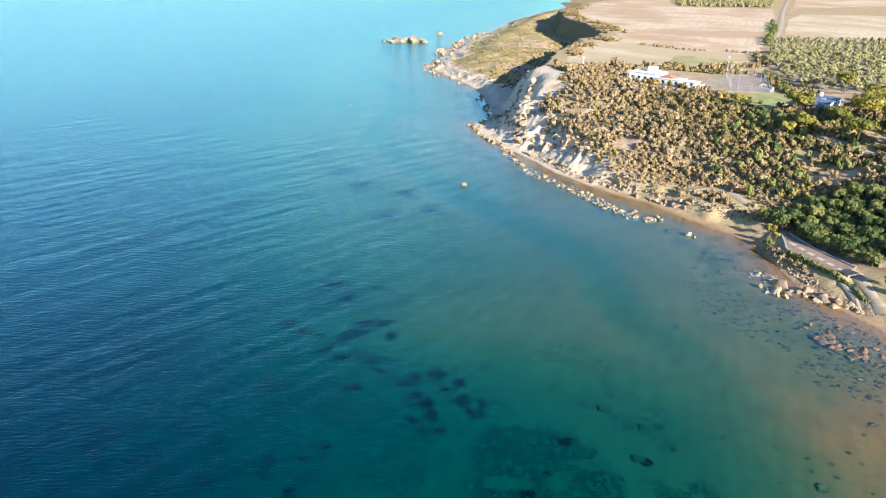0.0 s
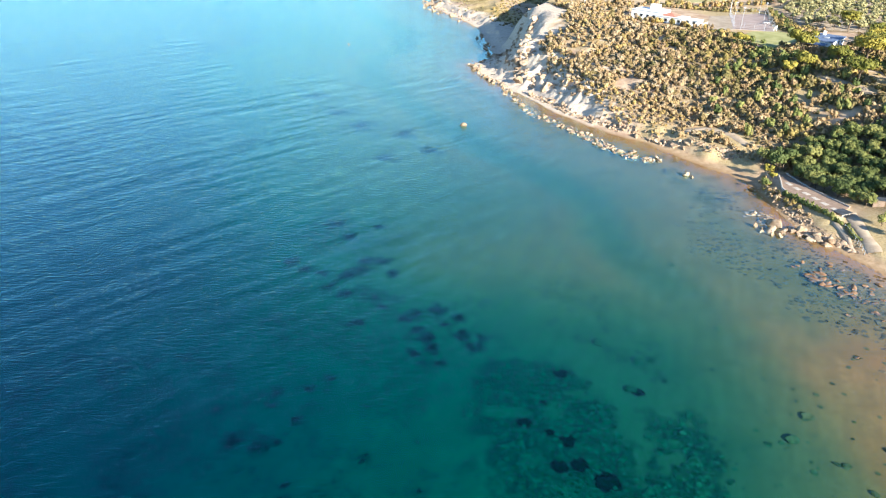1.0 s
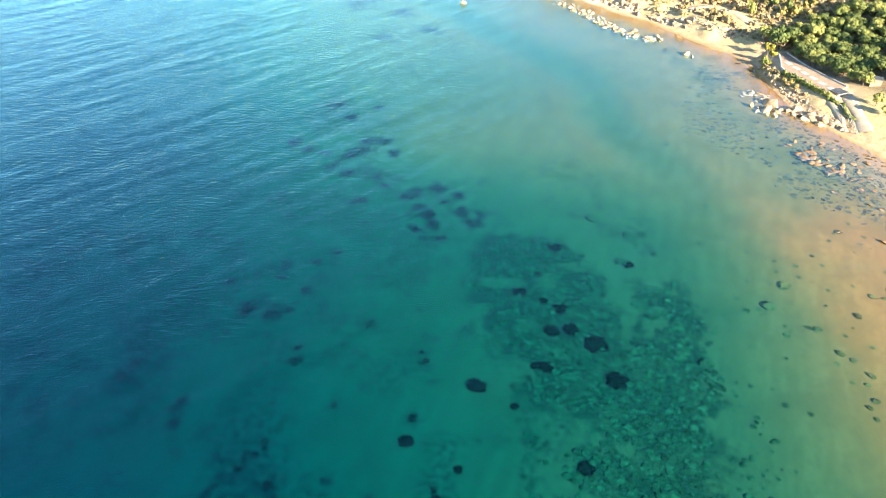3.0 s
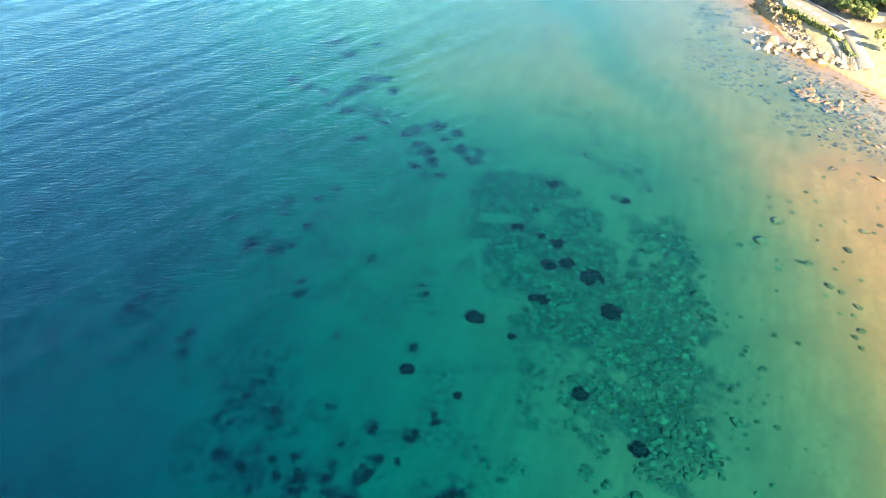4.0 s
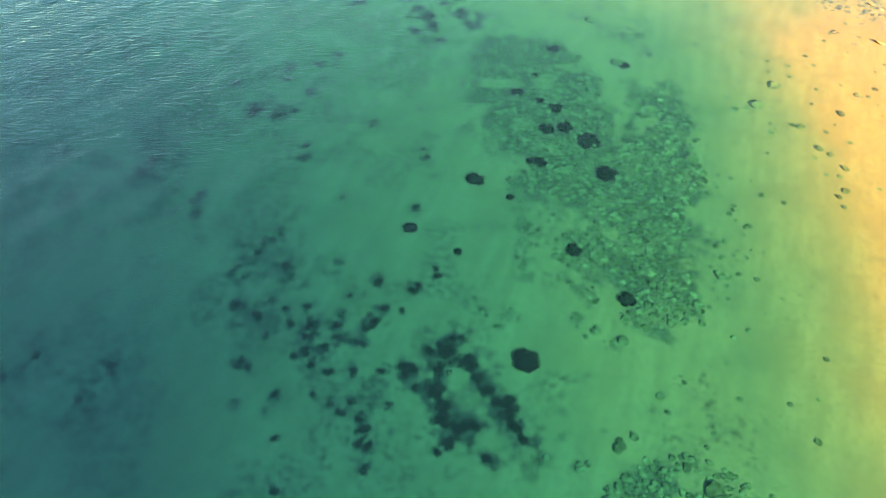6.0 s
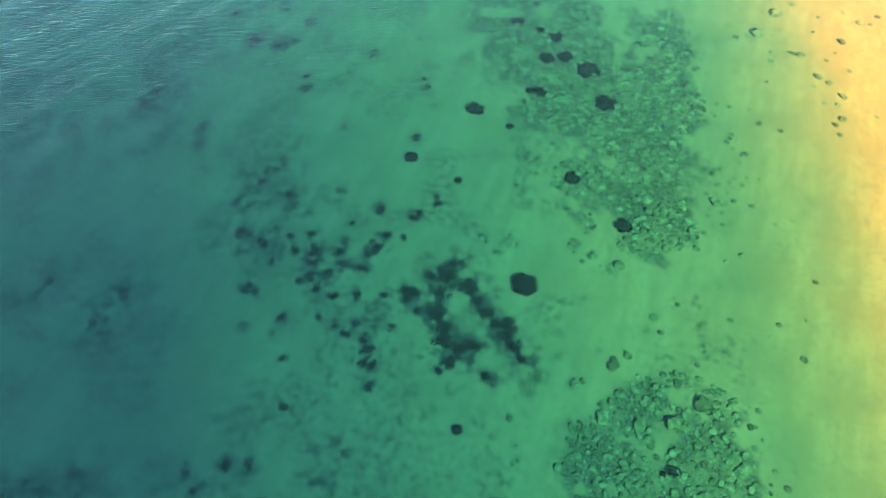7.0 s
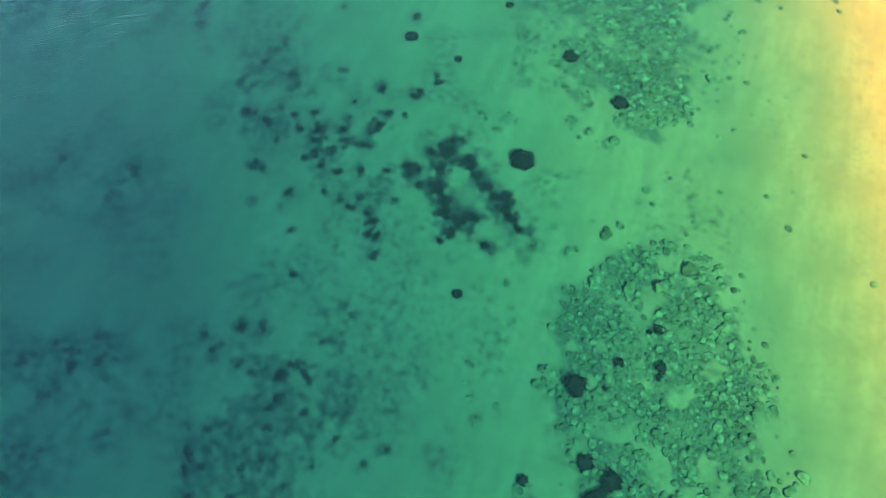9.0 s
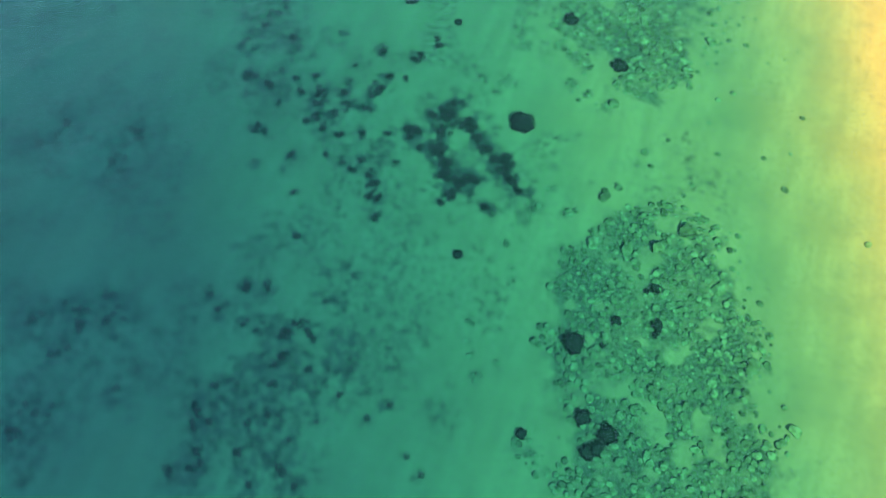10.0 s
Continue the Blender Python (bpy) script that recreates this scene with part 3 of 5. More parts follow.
DIM = [(-36.4, 8, 2.6), (-40.1, 6.9, 2.5), (-34, -0.7, 1.5), (-42.7, -3.2, 2.8), (-37.3, 10.4, 1.4), (-44.9, -5.3, 2.4), (-41.9, 9, 1.8), (-42, 3.9, 1.8), (-45.6, 7.9, 1.9),
       (-32.7, 1.9, 1.1), (-38.7, 34, 2.7), (-48, 35.4, 2.5), (-40.7, 28.8, 2.7), (-50.9, 32.3, 2.1), (-23.3, 52.2, 2.6), (-24, 47.9, 1.3), (-20.5, 44.6, 1.2), (-21.5, 54.3, 2.2), (-24.7, 40.2, 1.0)]
NORTH = [(-19.6, 48.9, 1.7), (-29, 82.4, 1.7), (-25.6, 81.4, 1.7), (-22.9, 82, 0.9), (-20, 70.6, 1.0), (-19.9, 73.2, 0.8), (-9.8, 78.7, 0.8), (-13.1, 62, 0.6), (-2.5, 60.3, 0.8),
         (-1.4, 70.5, 0.8), (-1.8, 72.6, 0.7), (0.1, 66.7, 0.6), (-12.6, 49.8, 0.6), (-10.2, 44.2, 0.5), (-33.9, 62.1, 1.1), (-33.9, 58.8, 0.8), (-43.6, 67.5, 1.6), (-42.8, 70.6, 1.4),
         (-25.6, 93.4, 1.1), (-25.6, 90.4, 0.8), (-20.8, 87, 1.0), (-29.5, 82.2, 1.9), (-20.5, 94.6, 0.8), (-17, 97.2, 0.9), (-33.9, 89.6, 1.0)]
FARTHER = [(-6.1, 115.5, 1.2), (-3.9, 117.6, 1.1), (-0.1, 118.7, 1.2), (3.8, 116.2, 1.0), (-3.7, 112.4, 1.1), (-1.5, 109.4, 1.4), (0.9, 113.8, 0.8), (4.3, 110.5, 1.4), (5.9, 107.7, 1.4),
           (8, 109.7, 1.0), (-4, 105.2, 0.9), (-0.9, 106.6, 1.3), (-2.9, 102.3, 0.8), (0.2, 102, 1.0), (-20.7, 148.8, 1.7), (-15.8, 137.5, 1.4), (-16.6, 133.8, 1.7), (-12.5, 137.3, 1.4),
           (-18.8, 131.4, 1.3), (-21.8, 127.2, 1.1), (-31.7, 137.3, 1.4), (-28.2, 134.2, 1.1), (-24.3, 132.7, 1.0)]
FARTHER += [(-18, 124.2, 1.1), (-10.7, 119.7, 0.9), (-12.4, 123, 1.0), (-9.9, 132.2, 1.0), (-15.7, 113.5, 0.8), (-14.2, 114.4, 0.8), (-24.7, 156.6, 1.8), (-14.7, 154.6, 1.2),
            (-27, 232.5, 4.2), (-36.4, 248.1, 3.6), (-12.8, 225.3, 2.9), (-4.3, 209.9, 2.4), (-17.2, 201.9, 2.0), (-47.1, 266.7, 3.5)]
WEEDS = [(RING, 1.0), (CLUMPS, 0.8), (SOUTH, 0.75), (DIM, 0.6), (NORTH, 0.75), (FARTHER, 0.95)]
# broad thin beds: strength, outline
MEADOWS = [
    (0.70, [(-30, 58), (-16.4, 52.6), (-12.7, 44.4), (-1.7, 33.1), (-4.2, 20.8), (-10, 26.4), (-19.2, 34.2), (-24.9, 37.9)]),
    (0.70, [(-27.4, 12.9), (-20.4, 14.2), (-10.6, 15.6), (-6.2, 6.6), (-11.2, -7.4), (-14, -30), (-30, -30), (-26.3, -7.4), (-27, 6.7)]),
    (0.62, [(-66, 14), (-35, 11.5), (-30.8, 3.5), (-37.9, -7.4), (-49, -22), (-66, -20)]),
    # far-left meadow, added to darken the deep water there
    (0.6, [(-90, 110), (-38, 104), (-34, 80), (-36, 60), (-48, 52), (-90, 52)]),
    (0.55, [(-66, 36), (-36, 38), (-29.5, 21), (-42.5, 23.5), (-66, 21)]),
    (0.5, [(-38, 101), (-16.6, 92.8), (-18.6, 77.6), (-22.2, 67.3), (-39.7, 80.2)]),
    (0.6, [(-22, 150), (-10, 140), (-12, 128), (-2, 121), (8, 110), (4, 101), (-4, 102), (-14, 112), (-24, 128)]),
]


CLIFF = [(22, 287), (14, 310), (13, 328), (22, 345), (20, 372), (15, 425), (36, 428), (46, 402), (46, 374), (55, 353), (50, 336), (42, 322), (37, 310), (39, 290), (45, 268), (54, 246), (49, 240), (34, 262)]
CLEAR = [  # kept free of scrub
    [(76, 345), (79, 322), (104, 303), (122, 292), (138, 318), (152, 372), (128, 366), (97, 380)],
    [(106, 290), (116, 272), (130, 282), (146, 303), (138, 320), (122, 312)],
    [(136, 268), (158, 294), (170, 320), (150, 318), (136, 290)],
    [(82, 194), (95, 195), (98, 178), (103, 169), (108, 160), (104, 146), (92, 146), (84, 160)],
    [(70, 221), (80, 229), (86, 224), (92, 212), (88, 209), (82, 223)], [(116, 248), (125, 243), (132, 233), (138, 220), (133, 218), (126, 236)],
    CLIFF, [(108, 232), (114, 238), (120, 234), (114, 228)],
    [(58, 262), (66, 266), (70, 258), (62, 254)], [(60, 366), (72, 366), (74, 345), (60, 352)],
]


def build_ground():
    gx = steps((-4800, -400, 16), (-400, -70, 33), (-70, -46, 32), (-46, 62, 216), (62, 112, 67), (112, 200, 44), (200, 520, 64), (520, 4800, 20))
    gy = steps((-4800, -200, 12), (-200, -36, 16), (-36, -14, 29), (-14, 122, 272), (122, 300, 237), (300, 460, 150), (460, 700, 110), (700, 1200, 70), (1200, 4800, 22))
    x, y = [a.ravel() for a in np.meshgrid(gx, gy)]
    z, sd = height(x, y), shore(x, y)
    nx, ny = len(gx), len(gy)
    i = (np.arange(ny - 1)[:, None] * nx + np.arange(nx - 1)[None]).ravel()
    faces = np.stack([i, i + 1, i + nx + 1, i + nx], 1)
    low = ramp(250, 225, y)
    brown = ramp(16, 3, -sd + 8 * (fbm(x, y, 8, 39) - 0.5)) * ramp(152, 132, y) * ramp(60, 90, y)
    litter = ramp(7, 13, sd) * ramp(0.33, 0.45, fbm(x, y, 11, 62)) * ramp(385, 370, y) * 0.85
    for c in CLEAR:
        litter *= ramp(0.5, -1.5, inside(x, y, c))
    sand = ramp(-0.5, 1.0, sd) * ramp(6.4, 4.4, sd + 2 * fbm(x, y, 5, 31)) * ramp(232, 212, y)
    wet = ramp(2.6, 0.4, sd + fbm(x, y, 3, 32)) * low * 0.9
    heath = ramp(383, 400, y) * ramp(9, 18, sd + 6 * (fbm(x, y, 9, 47) - 0.5)) * ramp(0.36, 0.5, fbm(x, y, 26, 48)) * ramp(19, 14, z)
    rough = (fbm(x, y, 4, 33) - 0.5) * 6
    reef = np.zeros_like(x)
    for outline in REEFS:
        reef = np.maximum(reef, ramp(-2.6, 2.0, inside(x, y, outline) + rough))
    reef *= (0.55 + 0.45 * ramp(0.4, 0.6, fbm(x, y, 3, 34))) * (0.25 + 0.75 * ramp(0.25, 0.37, fbm(x, y, 5, 41)))
    uneven = (fbm(x, y, 1.6, 37, 3) - 0.5) * 2.1
    for wx, wy, r in THIN:
        reef = np.maximum(reef, 0.55 * ramp(1.4, 0.4, np.hypot(x - wx, y - wy) / r + uneven))
    for wx, wy, r in BARE:
        reef *= ramp(0.3, 1.25, np.hypot(x - wx, y - wy) / r + 0.9 * uneven)
    out = -sd
    reef = np.maximum(reef, 0.45 * ramp(0, 4, out) * ramp(26, 12, out + 14 * (fbm(x, y, 9, 35) - 0.5)) * ramp(95, 120, y) * ramp(0.38, 0.6, fbm(x, y, 4, 36)))
    weed = np.zeros_like(x)
    for beds, strength in WEEDS:
        for wx, wy, r in beds:
            near = np.hypot(x - wx, y - wy) < 4.5 * r
            weed[near] = np.maximum(weed[near], strength * np.maximum(ramp(1.55, 0.5, np.hypot(x - wx, y - wy)[near] / (1.3 * r) + uneven[near]), 0.55 * ramp(3.2, 0.9, np.hypot(x - wx, y - wy)[near] / r + 2 * uneven[near])))
    for amount, outline in MEADOWS:
        edge = inside(x, y, outline) + 7 * (fbm(x, y, 7, 45) - 0.5)
        weed = np.maximum(weed, amount * ramp(-2.0, 2.5, edge) * ramp(0.34, 0.64, 0.45 * fbm(x, y, 6, 46, 2) + 0.55 * fbm(x, y, 2.4, 51, 2)))
    weed = np.maximum(weed, 0.42 * ramp(0.48, 0.68, fbm(x, y, 5, 49, 4)) * ramp(52, 66, out) * ramp(150, 120, y))
    weed = np.maximum(weed, 0.45 * ramp(0.55, 0.72, fbm(x, y, 18, 38)) * ramp(75, 110, out))
    rocky = ramp(0.2, 1.2, sd) * ramp(9, 5, sd) * ramp(232, 252, y) * ramp(372, 355, y)
    rocky = np.maximum(rocky, ramp(0.2, 1.5, sd) * ramp(17, 9, sd + 12 * (fbm(x, y, 9, 47) - 0.5)) * ramp(395, 410, y) * ramp(900, 760, y))
    rocky = np.maximum(rocky, ramp(-2, 2, inside(x, y, CLIFF) + (fbm(x, y, 6, 33) - 0.5) * 6))
    me = mesh_from("ground", np.stack([x, y, z], 1), faces, GROUND, True,
                   {"heath": heath, "rocky": rocky, "shaded_scarp": ramp(383, 400, y) * ramp(14, 26, sd), "litter": litter, "brown": brown, "sand": sand, "wet": wet, "reef": reef, "weed": weed, "bed": ramp(0.0, 0.6, out)})
    return tagged(new("ground", me), "dry coastal land with white cliffs falling to a sandy sea bed", "ground", kind="structure")


build_ground()


def build_water():
    bm = bmesh.new()
    bmesh.ops.create_grid(bm, x_segments=40, y_segments=40, size=4800)
    ob = new("water", bm_mesh("water", bm, WATER))
    return tagged(ob, "clear turquoise to deep blue sea with small wind waves", "sea", kind="structure")


build_water()


def sheet(name, outline, material, label, category, z=None, lift=0.05, step=6.0, wobble=1.0, kind="structure"):
    """A patch of ground cover with a slightly uneven edge, laid on the ground."""
    pts = []
    for (ax, ay), (bx, by) in zip(outline, outline[1:] + outline[:1]):
        k = max(1, int(math.hypot(bx - ax, by - ay) / step))
        for i in range(k):
            pts.append((ax + (bx - ax) * i / k + RNG.uniform(-wobble, wobble), ay + (by - ay) * i / k + RNG.uniform(-wobble, wobble)))
    bm = bmesh.new()
    top = [bm.verts.new((x, y, (one(x, y) if z is None else z) + lift)) for x, y in pts]
    bm.faces.new(top)
    r = bmesh.ops.extrude_face_region(bm, geom=bm.faces[:])
    bmesh.ops.translate(bm, vec=(0, 0, -0.3), verts=[v for v in r["geom"] if isinstance(v, bmesh.types.BMVert)])
    bmesh.ops.triangulate(bm, faces=bm.faces[:])
    bmesh.ops.recalc_face_normals(bm, faces=bm.faces[:])
    return tagged(new(name, bm_mesh(name, bm, material)), label, category, kind=kind)


def ribbon(name, line, width, material, label, category, lift=0.08, step=2.0):
    """A track that follows the ground."""
    pts = []
    for (ax, ay), (bx, by) in zip(line, line[1:]):
        k = max(1, int(math.hypot(bx - ax, by - ay) / step))
        pts += [(ax + (bx - ax) * i / k, ay + (by - ay) * i / k) for i in range(k)]
    pts.append(line[-1])
    bm = bmesh.new()
    rows = []
    for i, (x, y) in enumerate(pts):
        (ax, ay), (bx, by) = pts[max(i - 1, 0)], pts[min(i + 1, len(pts) - 1)]
        d = math.hypot(bx - ax, by - ay)
        px, py = -(by - ay) / d, (bx - ax) / d
        w = width * (0.85 + 0.3 * RNG.rand()) / 2
        rows.append([bm.verts.new((x + px * w * k, y + py * w * k, one(x + px * w * k, y + py * w * k) + lift * (1 if abs(k) < 0.9 else -1))) for k in (-1, -0.8, 0, 0.8, 1)])
    for a, b in zip(rows, rows[1:]):
        for i in range(4):
            bm.faces.new((a[i], b[i], b[i + 1], a[i + 1]))
    bmesh.ops.recalc_face_normals(bm, faces=bm.faces[:])
    return tagged(new(name, bm_mesh(name, bm, material, True)), label, category, kind="structure")


# ---------------------------------------------------------------- fields on the plateau
FLAT = TOP
sheet("ploughed_field", [(119, 553), (118, 640), (113, 730), (125, 810), (158, 925), (205, 1030), (303, 1117), (273, 951), (398, 973), (306, 743), (187, 468), (154, 466), (134, 489)],
      PLOUGHED, "pale brown ploughed field with fine furrows", "field", FLAT, 0.06)
sheet("stubble_field", [(136, 552), (130, 487), (180, 462), (172, 430), (150, 412), (110, 386), (84, 382), (58, 372), (61, 400), (74, 446), (94, 508), (108, 530), (119, 552)],
      STUBBLE, "dry straw-coloured stubble field above the cliff", "field", FLAT, 0.05)
sheet("dry_field", [(396, 890), (530, 932), (350, 605), (269, 580), (264, 615), (340, 790)], STUBBLE, "pale dry field beside the olive grove", "field", FLAT, 0.05)
sheet("far_field", [(560, 1288), (820, 1458), (690, 1214), (440, 1016)], PLOUGHED, "distant bare sandy field", "field", FLAT, 0.05)
sheet("green_strip", [(296, 738), (309, 741), (250, 601), (241, 600)], DRYGRASS, "narrow strip of yellow-green crop rows", "field", FLAT, 0.12, wobble=0.3)
sheet("dry_meadow", [(130, 440), (150, 425), (172, 432), (150, 412), (120, 393), (114, 402)], DRYGRASS, "yellowish dry grass meadow", "meadow", FLAT, 0.09)
sheet("grove_floor", [(152, 330), (190, 318), (335, 590), (268, 572), (234, 563), (175, 423)], TRACK, "bare tan soil under the olive trees", "soil", FLAT, 0.05)
ribbon("farm_track", [(212, 520), (225, 541), (283, 673), (396, 942), (545, 1283)], 6, TRACK, "straight pale farm track between fields", "track", 0.12, 12)
ribbon("path", [(72, 223), (78, 226), (82, 226), (88, 219), (90, 211)], 2.4, TRACK, "bare sandy footpath along the bank", "path", 0.12)
ribbon("path", [(118, 246), (127, 239), (131, 230), (136, 219)], 2.6, TRACK, "bare earth path through the scrub", "path", 0.12)
ribbon("garden_path", [(112, 262), (122, 250), (134, 246), (150, 236)], 2.0, TRACK, "pale garden path below the pines", "path", 0.12)


# ---------------------------------------------------------------- rocks
BOULDERS = [mesh_from("boulder", *rock_shape(100 + k, 3, 17, 0.8, 0.3, 0.62, 0.02), STONE) for k in range(12)]
FLATS = [mesh_from("slab_rock", *rock_shape(180 + k, 3, 16, 0.45, 0.3, 0.66, 0.02), STONE) for k in range(8)]
REDS = [mesh_from("flat_rock", *rock_shape(140 + k, 3, 14, 0.3, 0.3, 0.7, 0.03), REDROCK) for k in range(5)]
SUNKEN = [mesh_from("sunken_stone", *low_shape(160 + k, 3), REEF, True) for k in range(8)]


def rock(name, meshes, x, y, size, label, group, sink=0.25, z=None, tip=14):
    ob = new(name, meshes[RNG.randint(len(meshes))])
    ground = one(x, y) if z is None else z
    ob.matrix_world = pose(x, y, ground - sink * size, RNG.uniform(-tip, tip), RNG.uniform(-tip, tip), RNG.uniform(0, 360)) @ \
        Matrix.Diagonal((size * RNG.uniform(0.85, 1.25), size * RNG.uniform(0.85, 1.15), size * RNG.uniform(0.8, 1.2), 1))
    return tagged(ob, label, "rock", group)


def along(line, count, wide):
    """Scattered places along a line, at most that far from it."""
    seg = [math.hypot(b[0] - a[0], b[1] - a[1]) for a, b in zip(line, line[1:])]
    for _ in range(count):
        s, i = RNG.uniform(0, sum(seg)), 0
        while s > seg[i]:
            s, i = s - seg[i], i + 1
        (ax, ay), (bx, by), k = line[i], line[i + 1], s / seg[i]
        r, w = wide * math.sqrt(RNG.rand()), RNG.uniform(0, 6.283)
        yield ax + (bx - ax) * k + r * math.cos(w), ay + (by - ay) * k + r * math.sin(w)


for x, y in along([(23, 285), (27, 260), (33, 248), (40, 236), (46, 226), (51, 216), (56, 209), (62, 206)], 370, 2.6):
    if fbm(x, y, 7, 81, 2) < 0.34:
        continue
    rock("reef_boulder", FLATS if RNG.rand() < 0.6 else BOULDERS, x, y, min(1.7, 0.62 * RNG.lognormal(0, 0.45)), "pale limestone boulder in the broken reef off the beach", "boulders of the reef off the beach", 0.1, -0.25)
for x, y in ((33.5, 248), (46, 231), (46.5, 229), (51, 215), (53, 213.5), (57, 213), (63, 209), (6, 234), (68, 195), (69, 193)):
    rock("large_boulder", BOULDERS, x, y, RNG.uniform(0.9, 1.6), "large pale boulder standing in shallow water", "large boulders off the beach", 0.1, -0.2)
for x, y in along([(30, 277), (36, 266), (42, 252), (50, 240), (60, 229), (68, 219), (77, 210), (86, 203)], 260, 1.9):
    rock("bank_boulder", FLATS if RNG.rand() < 0.4 else BOULDERS, x + 1.2, y + 1.6, min(1.7, 0.74 * RNG.lognormal(0, 0.4)), "cream-coloured boulder piled along the beach bank", "boulders along the beach bank")
for x, y in along([(13, 440), (-6, 476), (-13, 512), (-1, 545), (-5, 576), (4, 636), (18, 690), (36, 758)], 230, 8):
    rock("headland_rock", FLATS if RNG.rand() < 0.6 else BOULDERS, x, y, min(4.5, 1.3 * RNG.lognormal(0, 0.5)), "pale jagged rock at the foot of the headland", "rocks round the headland", 0.15, max(one(x, y), -0.4))
for x, y in along([(16, 440), (2, 478), (-6, 512), (6, 545), (4, 576), (14, 636), (28, 690), (48, 758), (76, 880)], 120, 8):
    rock("bench_rock", FLATS, x + 3, y, min(3.5, 1.1 * RNG.lognormal(0, 0.45)), "pinkish weathered rock on the edge of the headland", "rocks round the headland", 0.3)
for x, y in along([(12, 322), (17, 338), (22, 350), (21, 366), (17, 400)], 45, 3.5):
    rock("cove_rock", BOULDERS, x - 1.5, y, RNG.uniform(0.4, 1.3), "dark shaded rock at the foot of the cove cliff", "rocks in the cove", 0.15, max(one(x - 1.5, y), -0.3))
for x, y in along([(11, 326), (14, 308), (24, 287)], 40, 2.2):
    rock("cliff_boulder", BOULDERS, x, y, RNG.uniform(0.5, 1.5), "fallen limestone boulder below the white cliff", "boulders below the cliff", 0.15, max(one(x, y), -0.3))
for x, y in along([(-52, 642), (-44, 656), (-36, 650), (-25, 650)], 34, 7):
    rock("islet_rock", FLATS if RNG.rand() < 0.35 else BOULDERS, x, y, RNG.uniform(1.8, 5.0), "pale rock of the small islet off the headland", "rocks of the islet", 0.1, -0.5)
rock("islet_rock", BOULDERS, -11, 727, 3.2, "small pale rock standing alone in the sea", "rocks of the islet", 0.1, -0.5)
rock("lone_rock", BOULDERS, -48, 361, 0.9, "small pale rock just breaking the sea surface", "lone rocks", 0.0, -0.3)
for x, y in along([(15, 330), (20, 312), (30, 288), (38, 272), (45, 256)], 150, 6.5):
    rock("cliff_outcrop", BOULDERS, x + 7, y + 3, min(2.4, 0.9 * RNG.lognormal(0, 0.45)), "cream limestone block standing out of the cliff", "blocks of the white cliff", 0.45)
for x, y in along([(39, 345), (36, 336), (33, 324), (30, 312), (29, 300), (33, 287)], 46, 2.6):
    rock("ridge_block", BOULDERS, x, y, RNG.uniform(1.0, 2.8), "jagged cream limestone block on the ridge above the cove", "blocks of the white cliff", 0.4, tip=30)
for x, y in along([(22, 344), (28, 350), (34, 356), (40, 364)], 44, 3.5):
    rock("cove_block", BOULDERS, x, y, RNG.uniform(0.5, 1.7), "grey limestone block on the cliff of the cove", "blocks of the white cliff", 0.35, tip=30)
# the rocky spit and the pile below the terrace
for x, y, s in ((80, 161.5, 2.3), (78.5, 159.5, 1.2), (77.5, 157.5, 1.3), (76.5, 159.5, 1.1), (79, 157, 1.1), (75.5, 158, 0.9), (80.5, 157.5, 1.0), (77, 155.5, 0.8), (78.8, 155, 0.8), (75, 160.5, 1.0), (81.5, 158.5, 0.9)):
    rock("spit_boulder", BOULDERS, x, y, s, "big tan boulder on the rocky spit", "boulders of the spit", 0.2, max(one(x, y), -0.2))
for x, y in along([(74.5, 168), (78, 169.5), (81, 167), (77, 163.5)], 26, 1.6):
    rock("spit_slab", FLATS, x, y, RNG.uniform(0.6, 1.4), "low wet tan slab awash at the spit", "slabs of the spit", 0.25, -0.2)
for x, y in along([(83, 160), (85, 155.5), (88.5, 152), (91.5, 149)], 46, 1.5):
    rock("pile_boulder", FLATS if RNG.rand() < 0.3 else BOULDERS, x, y, RNG.uniform(0.7, 1.7), "white limestone boulder heaped below the terrace wall", "boulders below the terrace")
for x, y in along([(81, 185), (82, 176), (82.5, 168), (84, 163)], 110, 1.6):
    rock("foot_stone", BOULDERS, x + 4.2, y, min(1.1, 0.45 * RNG.lognormal(0, 0.4)), "grey-white stone along the foot of the terrace", "stones at the terrace foot")
# red flats and stones near the beach
for x, y in along([(78, 137), (81, 131), (84, 127)], 34, 3.2):
    rock("flat_rock", REDS, x, y, RNG.uniform(0.5, 1.25), "flat reddish rock awash near the beach", "red rocks near the beach", 0.1, max(one(x, y), -0.25))
for x, y in ((78, 120), (78.7, 119.4), (80, 102), (79, 108.6), (72.4, 105.5), (90, 133), (89, 134.5), (86, 139), (84, 142)):
    rock("flat_rock", REDS, x, y, RNG.uniform(0.6, 1.0), "flat reddish rock awash near the beach", "red rocks near the beach", 0.1, max(one(x, y), -0.3))

# ---------------------------------------------------------------- sea bed
STONES = [low_shape(200 + k, 2) for k in range(8)]


def scatter(outline, spacing, rough=3.0, seed=40):
    xs, ys = [p[0] for p in outline], [p[1] for p in outline]
    gx, gy = np.meshgrid(np.arange(min(xs) - 3, max(xs) + 3, spacing), np.arange(min(ys) - 3, max(ys) + 3, spacing))
    x = gx.ravel() + RNG.uniform(-0.55, 0.55, gx.size) * spacing
    y = gy.ravel() + RNG.uniform(-0.55, 0.55, gx.size) * spacing
    keep_ = inside(x, y, outline) + (fbm(x, y, 6, seed) - 0.5) * 2 * rough > RNG.uniform(-0.8, 0.8, x.size)
    return x[keep_], y[keep_]


